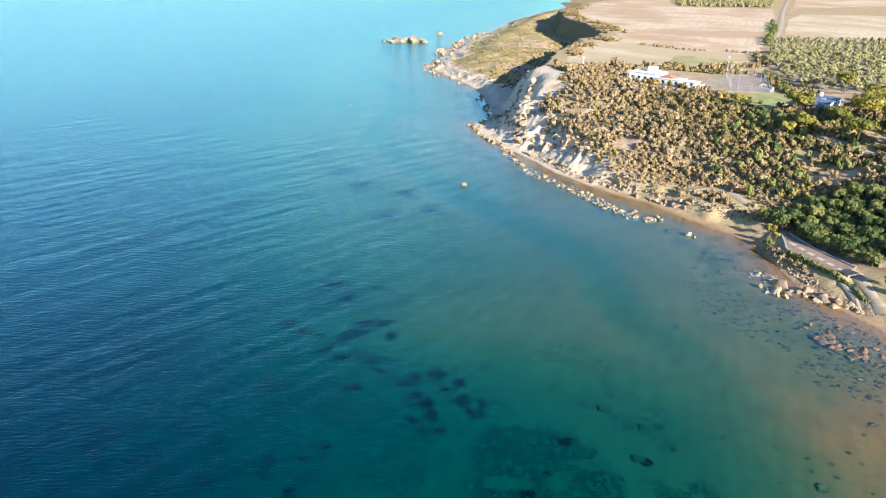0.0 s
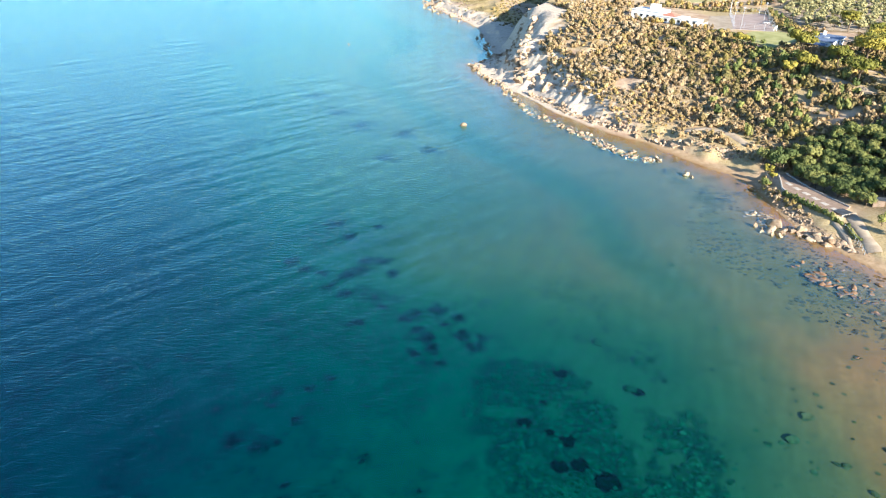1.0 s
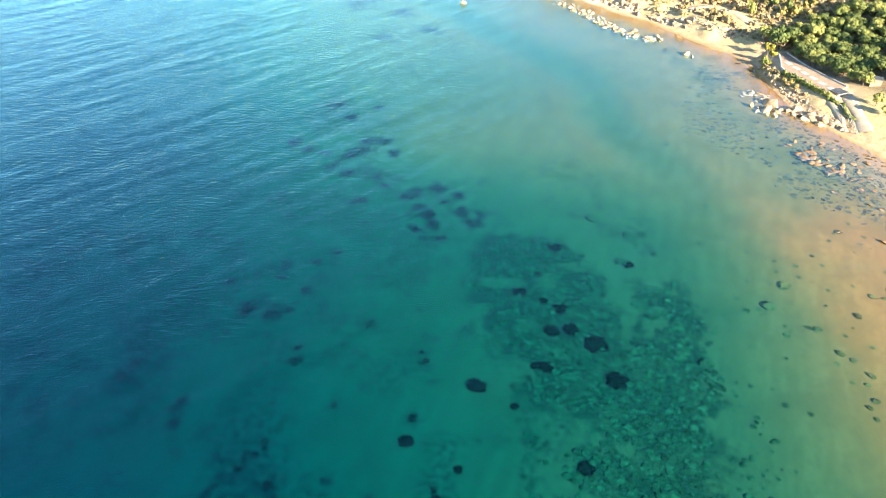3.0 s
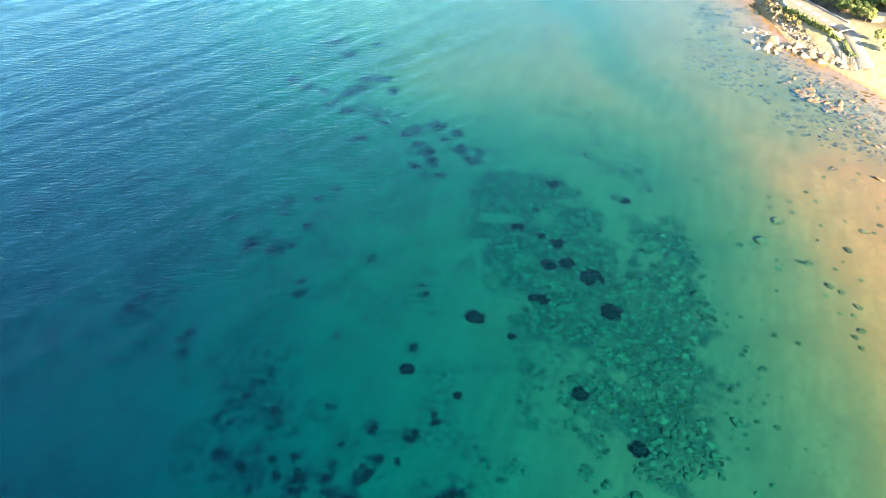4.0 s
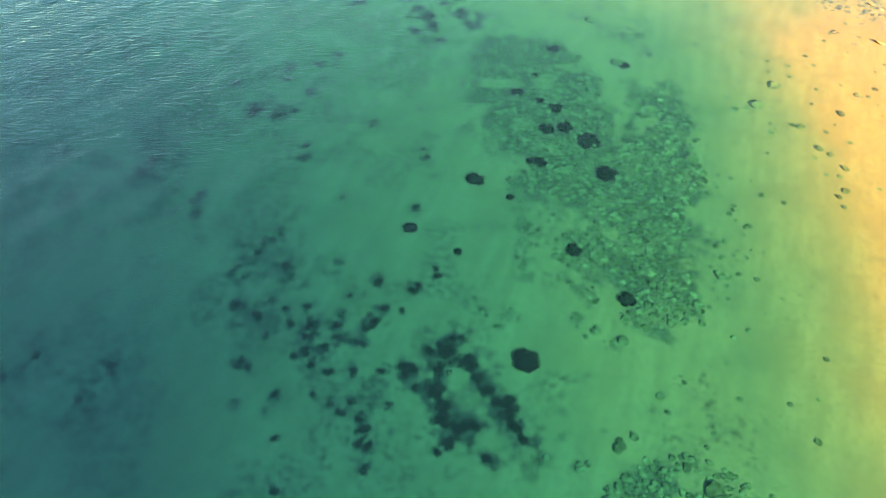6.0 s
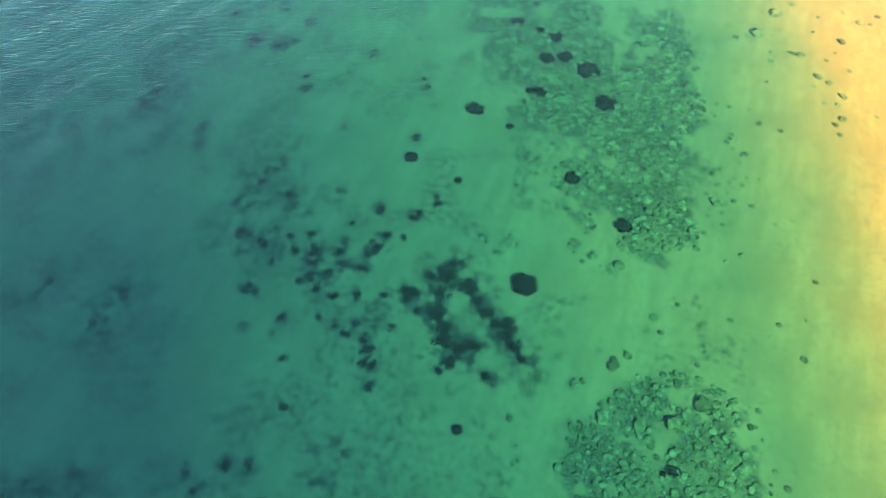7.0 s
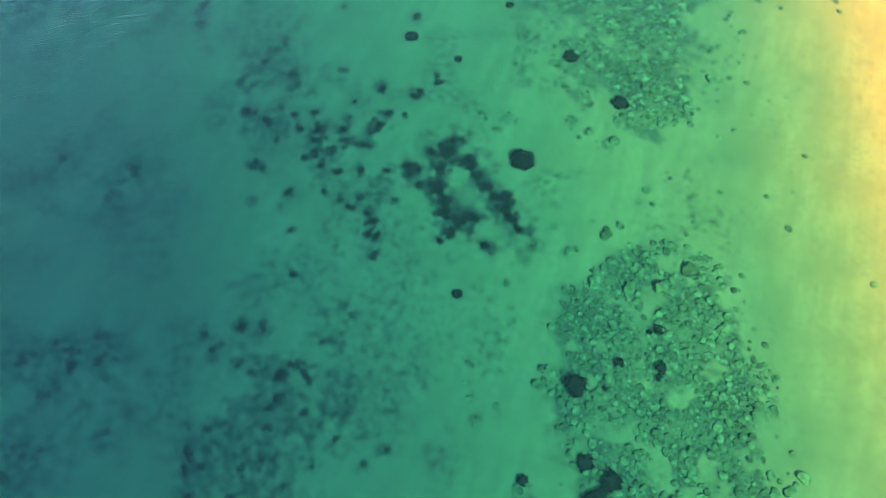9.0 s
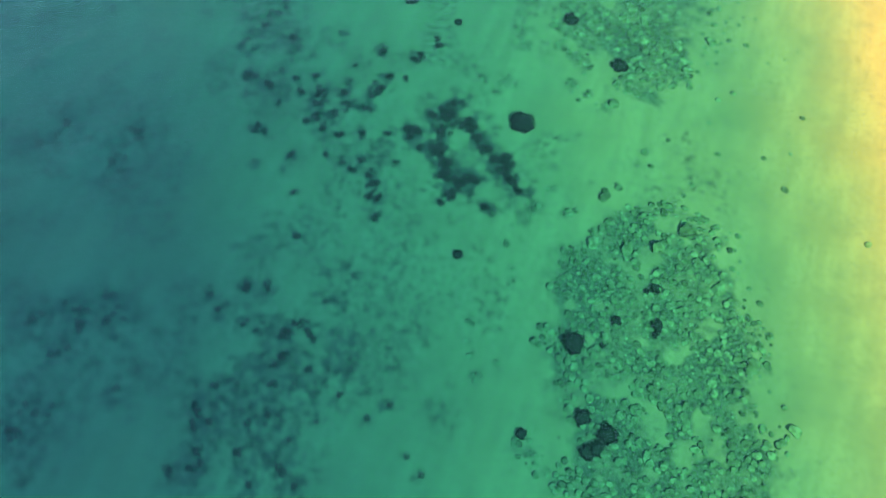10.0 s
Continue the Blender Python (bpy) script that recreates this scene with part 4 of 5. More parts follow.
def stone_field(name, xs, ys, lo, hi, label, material, group=""):
    zs = height(xs, ys)
    rows = [(RNG.randint(8), x, y, z - 0.01 * s, RNG.uniform(0, 6.28), s, s * RNG.uniform(0.5, 0.9), RNG.rand())
            for x, y, z, s in zip(xs, ys, zs, lo + (hi - lo) * RNG.rand(len(xs)) ** 1.8)]
    v, f, tone = joined(STONES, rows)
    return tagged(new(name, mesh_from(name, v, f, material, material in (REEF, TANSTONE), {"tone": tone})), label, "stones", group, "stuff")


def off_bare(xs, ys):
    ok = np.ones(len(xs), bool)
    for bx, by, r in BARE + HUMPS:
        ok &= np.hypot(xs - bx, ys - by) > r * RNG.uniform(0.45, 1.1, len(xs))
    return ok


for outline, big, gap, mid in zip(REEFS, (160, 130), (0.76, 0.66), (0.42, 0.33)):
    xs, ys = scatter(outline, gap, 4.0)
    gaps = (fbm(xs, ys, 5, 41) + RNG.uniform(-0.1, 0.1, len(xs)) > 0.30) & off_bare(xs, ys)
    xs, ys = xs[gaps], ys[gaps]
    pick = RNG.permutation(len(xs))
    for i in pick[:big]:
        rock("sunken_boulder", SUNKEN, xs[i], ys[i], mid * RNG.uniform(1.1, 1.8), "algae-covered boulder lying on the sea bed", "boulders of the sunken reef", 0.02, tip=4)
    stone_field("reef_stones", xs[pick[big:]], ys[pick[big:]], mid * 0.6, mid * 1.8, "many algae-covered stones of the sunken reef", REEF)
xs, ys = np.array([(x + r * RNG.normal(0, 0.6), y + r * RNG.normal(0, 0.6)) for x, y, r in THIN for _ in range(int(3 + 5 * r * r))]).T
stone_field("fringe_stones", xs, ys, 0.15, 0.5, "thin patches of small stones between sand and seagrass", REEF)
px, py = np.array(list(along([(23, 285), (27, 260), (33, 248), (40, 236), (46, 226), (51, 216), (56, 209), (62, 206)], 520, 3.2))).T
stone_field("reef_rubble", px, py, 0.2, 0.55, "low wet rubble between the boulders off the beach", STONE)
px, py = np.array(list(along([(30, 277), (36, 266), (42, 252), (50, 240), (60, 229), (68, 219), (77, 210), (86, 203)], 500, 2.6))).T
stone_field("bank_stones", px + 1.2, py + 1.6, 0.15, 0.4, "small pale stones between the boulders of the bank", STONE)
px, py = np.array(list(along([(82, 186), (83.5, 176), (84.5, 168), (84, 160), (88, 153), (92, 148)], 900, 3.0))).T
stone_field("foot_stones", px + 2.6, py, 0.12, 0.45, "small pale stones below the terrace", STONE)
for outline, gap in (([(36, 86), (44, 84), (46, 60), (40, 44), (37, 44), (40, 66)], 1.7),
                     ([(32, 22), (37, 16), (38, -10), (35, -12), (35, 10)], 1.5)):
    xs, ys = scatter(outline, gap, 4.0, 52)
    stone_field("fringe_stones", xs, ys, 0.2, 0.55, "loose algae-covered stones beside the reef", REEF)
# tan stones in the edge of the sea
line = [(79, 142), (83, 133), (86, 125), (87, 114), (86, 103), (84, 96)]
for x, y in along(line, 70, 4.5):
    rock("beach_rock", REDS, x, y, RNG.uniform(0.25, 0.75), "tan rock washed by the sea along the beach", "red rocks near the beach", 0.1, max(one(x, y), -0.12))
px, py = np.array(list(along(line, 420, 5.5))).T
stone_field("beach_stones", px, py, 0.12, 0.4, "small tan stones along the sandy edge of the sea", REDROCK)
# stones thinning out towards the beach
xs, ys = scatter([(56, 150), (70, 128), (72, 108), (82, 96), (99, 105), (97, 120), (92, 138), (86, 150), (80, 165), (82, 185), (70, 186), (60, 170)], 1.15, 6, 42)
xs, ys = xs[fbm(xs, ys, 9, 43) > 0.42], ys[fbm(xs, ys, 9, 43) > 0.42]
stone_field("shallow_stones", xs, ys, 0.14, 0.8, "small brown stones scattered in the shallows", TANSTONE)
xs, ys = scatter([(40, 20), (36, 40), (44, 90), (60, 95), (52, 60), (48, 30)], 4.2, 6, 44)
more = scatter([(46, 70), (50, 98), (76, 110), (80, 90), (63, 62)], 4.4, 4, 45)
xs, ys = np.concatenate([xs, more[0]]), np.concatenate([ys, more[1]])
stone_field("loose_stones", xs, ys, 0.14, 0.6, "few loose stones on the open sand", REEF)
BIG = [(30.4, 18.3, 1.4), (26.8, 16.1, 1.2), (23.1, 16.1, 1.0), (19.2, 16.9, 0.9), (35.3, 1.6, 0.9), (30.3, 1.1, 0.5), (33, -6.8, 0.7), (38.3, -5.6, 0.9), (36.8, -6.7, 0.5), (37.7, -3, 0.4),
       (28.1, 20.8, 0.6), (32.5, 20, 0.6), (21.3, 23.7, 0.6), (22.8, 24.7, 0.4), (23.6, 37.3, 0.8), (30.8, 23.2, 0.4), (46.4, 101.6, 0.5), (51.3, 114.5, 0.7), (41, 88.3, 0.7),
       (75.7, 108.5, 0.7), (72.5, 105.5, 0.8), (51.3, 16.3, 0.5), (49.5, 139.7, 0.8), (35.2, 83, 1.3), (37.2, 79.5, 1.2), (36.2, 72.8, 1.3), (39.2, 71, 1.2), (34.4, 76, 1.1)]
LONE = [(56.9, 89.2, 1.2), (52.6, 84, 1.3), (53, 77.2, 0.7), (58.1, 78.4, 0.9), (56.9, 78.8, 0.6), (65.5, 81.5, 0.9), (59.2, 73, 0.8), (60.5, 71.7, 0.6), (61.6, 68.5, 0.7), (60, 63.6, 0.7),
        (58.6, 62.4, 0.6), (58.6, 60.3, 0.5), (73.5, 88.3, 0.7), (70.1, 86.5, 0.8), (28.7, 109.3, 1.6), (34.3, 103.9, 1.4), (36.9, 104.5, 1.0), (37.7, 98.6, 0.7), (31.6, 95.8, 1.3), (38.1, 48, 1.0),
        (26.9, 29.6, 0.8), (30, 31.4, 0.4), (27.3, 27.5, 0.4), (35.9, 29.3, 0.4), (34, 40.1, 0.5), (32, 24.8, 0.4), (43.2, 24, 0.5), (23, 24.4, 0.6), (21.2, 23.1, 0.8), (48.8, 83.2, 0.6)]
for x, y, s in BIG + LONE:
    rock("sand_boulder", SUNKEN, x, y, s, "dark boulder alone on the sandy bed", "boulders alone on the sand", 0.02, tip=2)


def clump_shape(seed, n=26):
    """A tuft of broad strap leaves leaning outwards."""
    rng = np.random.RandomState(seed)
    vs, fs = [], []
    for i in range(n):
        a, r = rng.uniform(0, 6.283), math.sqrt(rng.rand()) * 0.8
        p = np.array((r * math.cos(a), r * math.sin(a), -0.05))
        lean, w = rng.uniform(0.2, 0.7), rng.uniform(0.12, 0.24)
        out = np.array((math.cos(a + rng.uniform(-1, 1)), math.sin(a + rng.uniform(-1, 1)), 0))
        side = np.array((-out[1], out[0], 0)) * w
        mid, tip = p + out * lean * 0.4 + (0, 0, 0.5 * rng.uniform(0.6, 1)), p + out * lean * 1.1 + (0, 0, 0.75 * rng.uniform(0.5, 1))
        k = len(vs) * 6
        vs.append(np.array([p - side, p + side, mid - side, mid + side, tip - side * 0.5, tip + side * 0.5]))
        fs += [(k, k + 1, k + 3), (k, k + 3, k + 2), (k + 2, k + 3, k + 5), (k + 2, k + 5, k + 4)]
    return np.concatenate(vs), np.array(fs)


TUFTS = [clump_shape(300 + k) for k in range(6)]


def weed_bed(patches, name, label, density, lo, hi):
    rows = []
    for px, py, r in patches:
        n = int(density * r * r)
        d, a = np.abs(RNG.normal(0, 0.62 * r, n)), RNG.uniform(0, 6.283, n)
        x, y = px + d * np.cos(a), py + d * np.sin(a)
        ok = d / r + (fbm(x, y, 2.4, 50) - 0.5) * 2.4 < RNG.uniform(0.6, 1.5, n)
        z = height(x, y)
        rows += [(RNG.randint(6), x[i], y[i], z[i], RNG.uniform(0, 6.28), s, s * 0.22, RNG.rand()) for i, s in enumerate(RNG.uniform(lo, hi, n)) if ok[i]]
    v, f, tone = joined(TUFTS, rows)
    return tagged(new(name, mesh_from(name, v, f, DARKWEED, False, {"tone": tone})), label, "seagrass", "seagrass beds", "stuff")


weed_bed(RING, "seagrass_bed", "dense dark seagrass matted in a ring on the sand", 20, 0.2, 0.42)
weed_bed(CLUMPS, "seagrass_bed", "patchy dark seagrass in loose clumps", 9, 0.2, 0.42)
weed_bed(SOUTH, "seagrass_bed", "dim seagrass in rounded tufts on pale sand", 7, 0.2, 0.42)
weed_bed(DIM, "seagrass_bed", "blurred seagrass in the deeper water", 1.2, 0.25, 0.5)
weed_bed(NORTH, "seagrass_bed", "scattered seagrass tufts beside the reef", 5, 0.2, 0.45)
weed_bed(FARTHER, "seagrass_bed", "dark seagrass patches farther out in the bay", 5, 0.25, 0.5)


def weed_rock(x, y, r):
    """A low boulder grown over with dark weed, ragged at its foot."""
    dome, faces = BALL[3][0] * (0.98 * r, 0.92 * r, 0.16 * r), BALL[3][1]
    around = np.arctan2(dome[:, 1], dome[:, 0])
    edge = 1 + sum(RNG.uniform(0.03, 0.12) * np.sin(k * around + RNG.uniform(0, 6.283)) for k in (1, 2, 3, 4, 6, 9)) + RNG.uniform(-0.1, 0.1, len(dome))
    dome = dome * edge[:, None] + (x, y, one(x, y))
    rows = [(RNG.randint(6), x + d * math.cos(a), y + d * math.sin(a), one(x, y), RNG.uniform(0, 6.28), 0.3 * r, 0.16 * r, RNG.rand())
            for d, a in ((r * RNG.uniform(0.7, 1.12), RNG.uniform(0, 6.283)) for _ in range(40))]
    v, f, tone = joined(TUFTS, rows)
    thing = new("weed_boulder", mesh_from("weed_boulder", np.concatenate([v, dome]), np.concatenate([f, faces + len(v)]), DARKWEED, True,
                                          {"tone": np.concatenate([tone, np.full(len(dome), 0.4)])}))
    return tagged(thing, "black weed-covered hump on the sea bed", "seaweed", "dark weed humps")


for x, y, r in HUMPS:
    weed_rock(x, y, r)

# ---------------------------------------------------------------- plants
def bush_shape(seed, lumps=2, per=20, size=0.19):
    rng = np.random.RandomState(seed)
    blobs = [(0, 0, 0.42, rng.uniform(0.5, 0.7), rng.uniform(0.45, 0.65), rng.uniform(0.42, 0.6))]
    for k in range(lumps):
        a, d = rng.uniform(0, 6.283), rng.uniform(0.3, 0.62)
        r = rng.uniform(0.22, 0.46)
        blobs.append((d * math.cos(a), d * math.sin(a), rng.uniform(0.2, 0.8), r, r * rng.uniform(0.8, 1.2), r * rng.uniform(0.7, 1.3)))
    return leaf_cloud(rng, blobs, per, size)


BUSHES = [bush_shape(400 + k) for k in range(8)]


def plant_scrub():
    outline = [(30, 285), (38, 272), (44, 258), (52, 245), (62, 233), (72, 222), (84, 209), (91, 196), (96, 190), (112, 172), (112, 140), (220, 140), (230, 250),
               (170, 300), (150, 330), (152, 375), (120, 372), (97, 380), (70, 380), (52, 372), (46, 350), (36, 330), (24, 310)]
    x, y = scatter(outline, 1.42, 2.0, 60)
    sd = shore(x, y)
    ok = sd > 3.6 + 4.5 * ramp(240, 262, y) + 7 * ramp(275, 300, y) * ramp(360, 345, y) + 3 * fbm(x, y, 6, 61)
    for c in CLEAR:
        ok &= inside(x, y, c) < 0
    ok &= fbm(x, y, 11, 62) + RNG.uniform(-0.1, 0.1, len(x)) > 0.30 + 0.13 * ramp(20, 8, sd) * ramp(245, 262, y) + 0.14 * ramp(60, 40, x) * ramp(280, 320, y)
    x, y, sd = x[ok], y[ok], sd[ok]
    z = height(x, y)
    size = np.clip(RNG.lognormal(0.05, 0.3, len(x)), 0.5, 1.9) * (0.7 + 0.3 * ramp(10, 40, sd)) * (1.0 + 0.5 * ramp(0.52, 0.68, fbm(x, y, 8, 66)))
    hue = np.clip(0.3 - 0.27 * ramp(75, 110, x) + 0.75 * fbm(x, y, 20, 63) + RNG.uniform(-0.30, 0.30, len(x)), 0.02, 0.98)
    near = np.argsort(np.hypot(x, y))
    for i in near[:260]:
        k = RNG.randint(8)
        ob = new("bush", BUSH_MESHES[k])
        ob.matrix_world = pose(x[i], y[i], z[i] - 0.1, 0, 0, RNG.uniform(0, 360)) @ Matrix.Diagonal((size[i], size[i], size[i] * RNG.uniform(0.8, 1.5), 1))
        tagged(ob, "low rounded coastal bush with dry olive-green leaves", "bush", "bushes of the slope")
    rows = [(RNG.randint(8), x[i], y[i], z[i] - 0.1, RNG.uniform(0, 6.28), size[i], size[i] * RNG.uniform(0.7, 1.4), hue[i]) for i in near[260:]]
    v, f, tone = joined(BUSHES, rows)
    tagged(new("scrub", mesh_from("scrub", v, f, SCRUB, False, {"tone": tone})), "dense olive and brown coastal scrub on the slope", "scrub", kind="stuff")


def low_scrub(name, outline, spacing, lo, hi, material, label, seed, cover=0.4):
    x, y = scatter(outline, spacing, 4.0, seed)
    ok = (fbm(x, y, 12, seed + 1) > cover) & (shore(x, y) > 5)
    x, y = x[ok], y[ok]
    rows = [(RNG.randint(8), a, b, z - 0.15, RNG.uniform(0, 6.28), s, s * RNG.uniform(0.6, 1.0), RNG.rand()) for a, b, z, s in zip(x, y, height(x, y), RNG.uniform(lo, hi, len(x)))]
    v, f, tone = joined(BUSHES, rows)
    return tagged(new(name, mesh_from(name, v, f, material, False, {"tone": tone})), label, "scrub", kind="stuff")


BUSH_MESHES = [mesh_from("bush", v, f, SCRUB) for v, f in BUSHES]
plant_scrub()
# scrub fills the gully's shaded band, in part to darken it
low_scrub("gully_scrub", [(20, 446), (37, 489), (66, 565), (78, 609), (100, 690), (126, 790), (138, 900), (104, 790), (94, 720), (97, 660), (99, 600), (85, 540), (66, 490), (50, 440), (40, 400), (30, 405)],
          3.2, 0.7, 1.3, SCRUB, "dark green scrub in the shaded gully of the headland", 70, 0.36)
low_scrub("rim_scrub", [(56, 405), (66, 445), (86, 508), (101, 524), (112, 574), (112, 624), (109, 680), (106, 722), (116, 800), (148, 912), (160, 905), (128, 795), (118, 722), (128, 640), (130, 570), (118, 520), (98, 490), (76, 440), (66, 400)],
          3.0, 1.2, 2.4, SCRUB, "golden green scrub along the plateau edge", 72, 0.5)
low_scrub("headland_scrub", [(14, 450), (0, 500), (8, 560), (12, 640), (34, 720), (70, 860), (110, 880), (90, 740), (72, 620), (60, 560), (34, 490)],
          3.6, 0.5, 1.1, OLIVE, "low yellow-green cushions over the headland bench", 74, 0.5)


def tree(name, x, y, high, wide, leaves, label, category, group, seed, flat=0.6, bare=0.4, per=60, size=0.3, lumps=9, z=None):
    """A tapered trunk with limbs under a lumpy crown. flat: the crown's height by its width; bare: the trunk's share of the height."""
    rng = np.random.RandomState(seed)
    thing = holder(name, pose(x, y, one(x, y) - 0.05 if z is None else z, 0, 0, rng.uniform(0, 360)), label, category, group)
    bm = bmesh.new()
    fork = Vector((rng.uniform(-0.3, 0.3), rng.uniform(-0.3, 0.3), high * bare))
    rod(bm, (0, 0, -0.3), fork, 0.035 * high, 0.022 * high)
    blobs = []
    cz = high * (bare + 1) / 2
    ch = max(high * (1 - bare) / 2, 0.3)
    for k in range(lumps):
        a, d = 6.283 * k / lumps + rng.uniform(-0.4, 0.4), wide * math.sqrt(rng.uniform(0.05, 0.6))
        c = Vector((d * math.cos(a), d * math.sin(a), cz + ch * rng.uniform(-0.35, 0.55)))
        r = wide * rng.uniform(0.32, 0.5)
        blobs.append((c.x, c.y, c.z, r, r, r * flat))
        rod(bm, fork, c, 0.013 * high, 0.005 * high, 6)
    part("trunk", bm, BARK, thing)
    v, f = leaf_cloud(rng, blobs, per, size, 0.7)
    crown = new("crown", mesh_from("crown", v, f, leaves))
    crown.parent = thing
    return thing


# leafy trees above the terrace
green = [tree("leafy_tree", 0, 0, 4.5, 2.4, GREEN, "dense green broad-leaved tree above the beach terrace", "tree", "green trees by the terrace", 500 + k, 0.9, 0.25, 60, 0.24, 15, 0) for k in range(4)]
spots = []
xs, ys = scatter([(91, 200), (96, 195), (98, 181), (101, 175), (104, 171), (112, 166), (125, 160), (150, 165), (150, 195), (118, 208), (98, 206)], 3.4, 1.5, 65)
for x, y in zip(xs, ys):
    if inside(np.array([x]), np.array([y]), CLEAR[3])[0] < -0.8:
        spots.append((x, y))
spots += [(96.6, 189), (97.8, 184), (99.2, 179.5), (100.8, 175.5), (102.6, 172), (104.4, 168.5)]
for i, (x, y) in enumerate(spots[4:]):
    s = RNG.uniform(0.65, 1.05)
    copy_thing(green[i % 4], pose(x, y, one(x, y) - 0.1, 0, 0, RNG.uniform(0, 360)) @ Matrix.Diagonal((s, s, s, 1)))
for ob, (x, y) in zip(green, spots[:4]):
    ob.matrix_world = pose(x, y, one(x, y) - 0.1)

# umbrella pines in the garden
PINES = [(108, 279, 5, 2.4), (118.6, 249, 7, 3.6), (114, 248.5, 6, 2.8), (128.8, 247, 8, 3.6), (123, 263, 9.5, 4.8), (129.5, 233.5, 9, 4.6), (137.5, 247, 11, 5.4), (144, 253, 11, 5.2), (168, 322, 9, 4.2),
         (157, 275, 9.5, 4.6), (149, 262, 10, 5), (163, 290, 9, 4.2), (146, 244, 9.5, 4.8), (153, 252, 10, 4.8), (140, 226, 8, 4), (127.5, 271, 6, 3.2), (152, 234, 9, 4.6)]
for k, (x, y, h, w) in enumerate(PINES):
    tree("umbrella_pine", x, y, h, w, PINE, "yellow-green umbrella pine with a bare trunk in the garden", "pine tree", "pines in the garden", 520 + k, 0.6, 0.45, 100, 0.34, 14)


def olive_grove():
    proto = [tree("olive_tree", 0, 0, 3.6, 2.3, OLIVE, "grey-green olive tree planted in rows", "olive tree", "olive trees of the grove", 560 + k, 0.8, 0.28, 26, 0.42, 6, 0) for k in range(4)]
    outline = [(152, 332), (188, 320), (335, 590), (268, 572), (236, 563), (172, 423)]
    ax, ay = Vector((0.45, 0.89)), Vector((0.89, -0.45))
    spots_ = []
    for i in range(-70, 110):
        for j in range(-60, 60):
            p = Vector((200, 400)) + ax * i * 5.6 + ay * j * 5.4
            spots_.append((p.x + RNG.uniform(-1.5, 1.5), p.y + RNG.uniform(-1.5, 1.5)))
    pts = np.array(spots_)
    pts = pts[(inside(pts[:, 0], pts[:, 1], outline) > 1) & (RNG.rand(len(pts)) > 0.05)]
    pts = pts[np.argsort(pts[:, 1])]
    for ob, (x, y) in zip(proto, pts[:4]):
        ob.matrix_world = pose(x, y, FLAT)
    for i, (x, y) in enumerate(pts[4:290]):
        s = RNG.uniform(0.75, 1.15)
        copy_thing(proto[i % 4], pose(x, y, FLAT, 0, 0, RNG.uniform(0, 360)) @ Matrix.Diagonal((s, s, s * RNG.uniform(0.85, 1.1), 1)))
    return pts[290:]


def tree_mass(name, pts, leaves, label, high, wide, shapes=BUSHES):
    rows = [(RNG.randint(8), x, y, one(x, y) - 0.1, RNG.uniform(0, 6.28), wide * RNG.uniform(0.75, 1.2), high * RNG.uniform(0.75, 1.2), RNG.rand()) for x, y in pts]
    v, f, tone = joined(shapes, rows)
    return tagged(new(name, mesh_from(name, v, f, leaves, False, {"tone": tone})), label, "trees", kind="stuff")


tree_mass("olive_rows", olive_grove(), OLIVE, "farther rows of the olive grove", 2.6, 2.2)
fx, fy = scatter([(276, 958), (404, 1002), (490, 1200), (316, 1120)], 8, 2, 66)
tree_mass("far_grove", list(zip(fx, fy)), OLIVE, "distant orchard between bare fields", 4.2, 3.4)
fx, fy = scatter([(480, 860), (640, 930), (640, 900), (470, 840)], 7, 2, 67)
tree_mass("far_hedge", list(zip(fx, fy)), GREEN, "distant dark hedge across the fields", 3.5, 3.4)
tree_mass("track_hedge", list(along([(205, 500), (222, 545), (232, 565), (262, 632), (285, 690), (302, 735)], 60, 2.5)), GREEN, "dark hedge trees along the farm track", 3.4, 2.4)
tree_mass("field_hedge", list(along([(100, 384), (125, 384), (150, 392), (165, 402), (172, 425), (182, 455)], 90, 3.2)), SCRUB, "row of shrubs between house and field", 2.4, 2.0)
tree_mass("field_edge", list(along([(118, 490), (140, 470), (156, 465), (187, 466)], 40, 2.0)), SCRUB, "thin line of brown shrubs along the field edge", 1.3, 1.3)
tree_mass("court_hedge", list(along([(140, 314), (150, 345), (155, 375)], 45, 1.4)) + list(along([(104, 303), (112, 295), (120, 285)], 18, 1.5)), GREEN, "clipped green hedge beside the court", 2.0, 1.5)
# shrubs massed partly where pine shade falls, to darken the garden edge
tree_mass("dark_shrubs", list(along([(107, 268), (113, 263), (119, 259), (126, 255), (136, 252), (148, 246), (158, 250)], 60, 4.0)), GREEN, "evergreen shrubs darkening the garden edge where pine shade falls", 2.6, 1.8)
wx, wy = scatter([(92, 214), (118, 206), (150, 205), (150, 228), (132, 240), (108, 262), (96, 262), (84, 240)], 7.5, 2, 68)
tree_mass("tall_shrubs", list(zip(wx, wy)), GREEN, "taller dark evergreen shrubs standing out of the scrub", 3.4, 2.1)
tree_mass("villa_shrubs", list(along([(79, 335), (92, 325), (106, 313)], 30, 1.8)), SCRUB, "loose shrubs growing against the front of the villa", 2.0, 1.5)
tree_mass("garden_shrubs", list(along([(105, 290), (112, 272), (122, 258), (135, 248), (150, 236)], 60, 4.0)), GREEN, "green garden shrubs below the lawn", 1.6, 1.6)


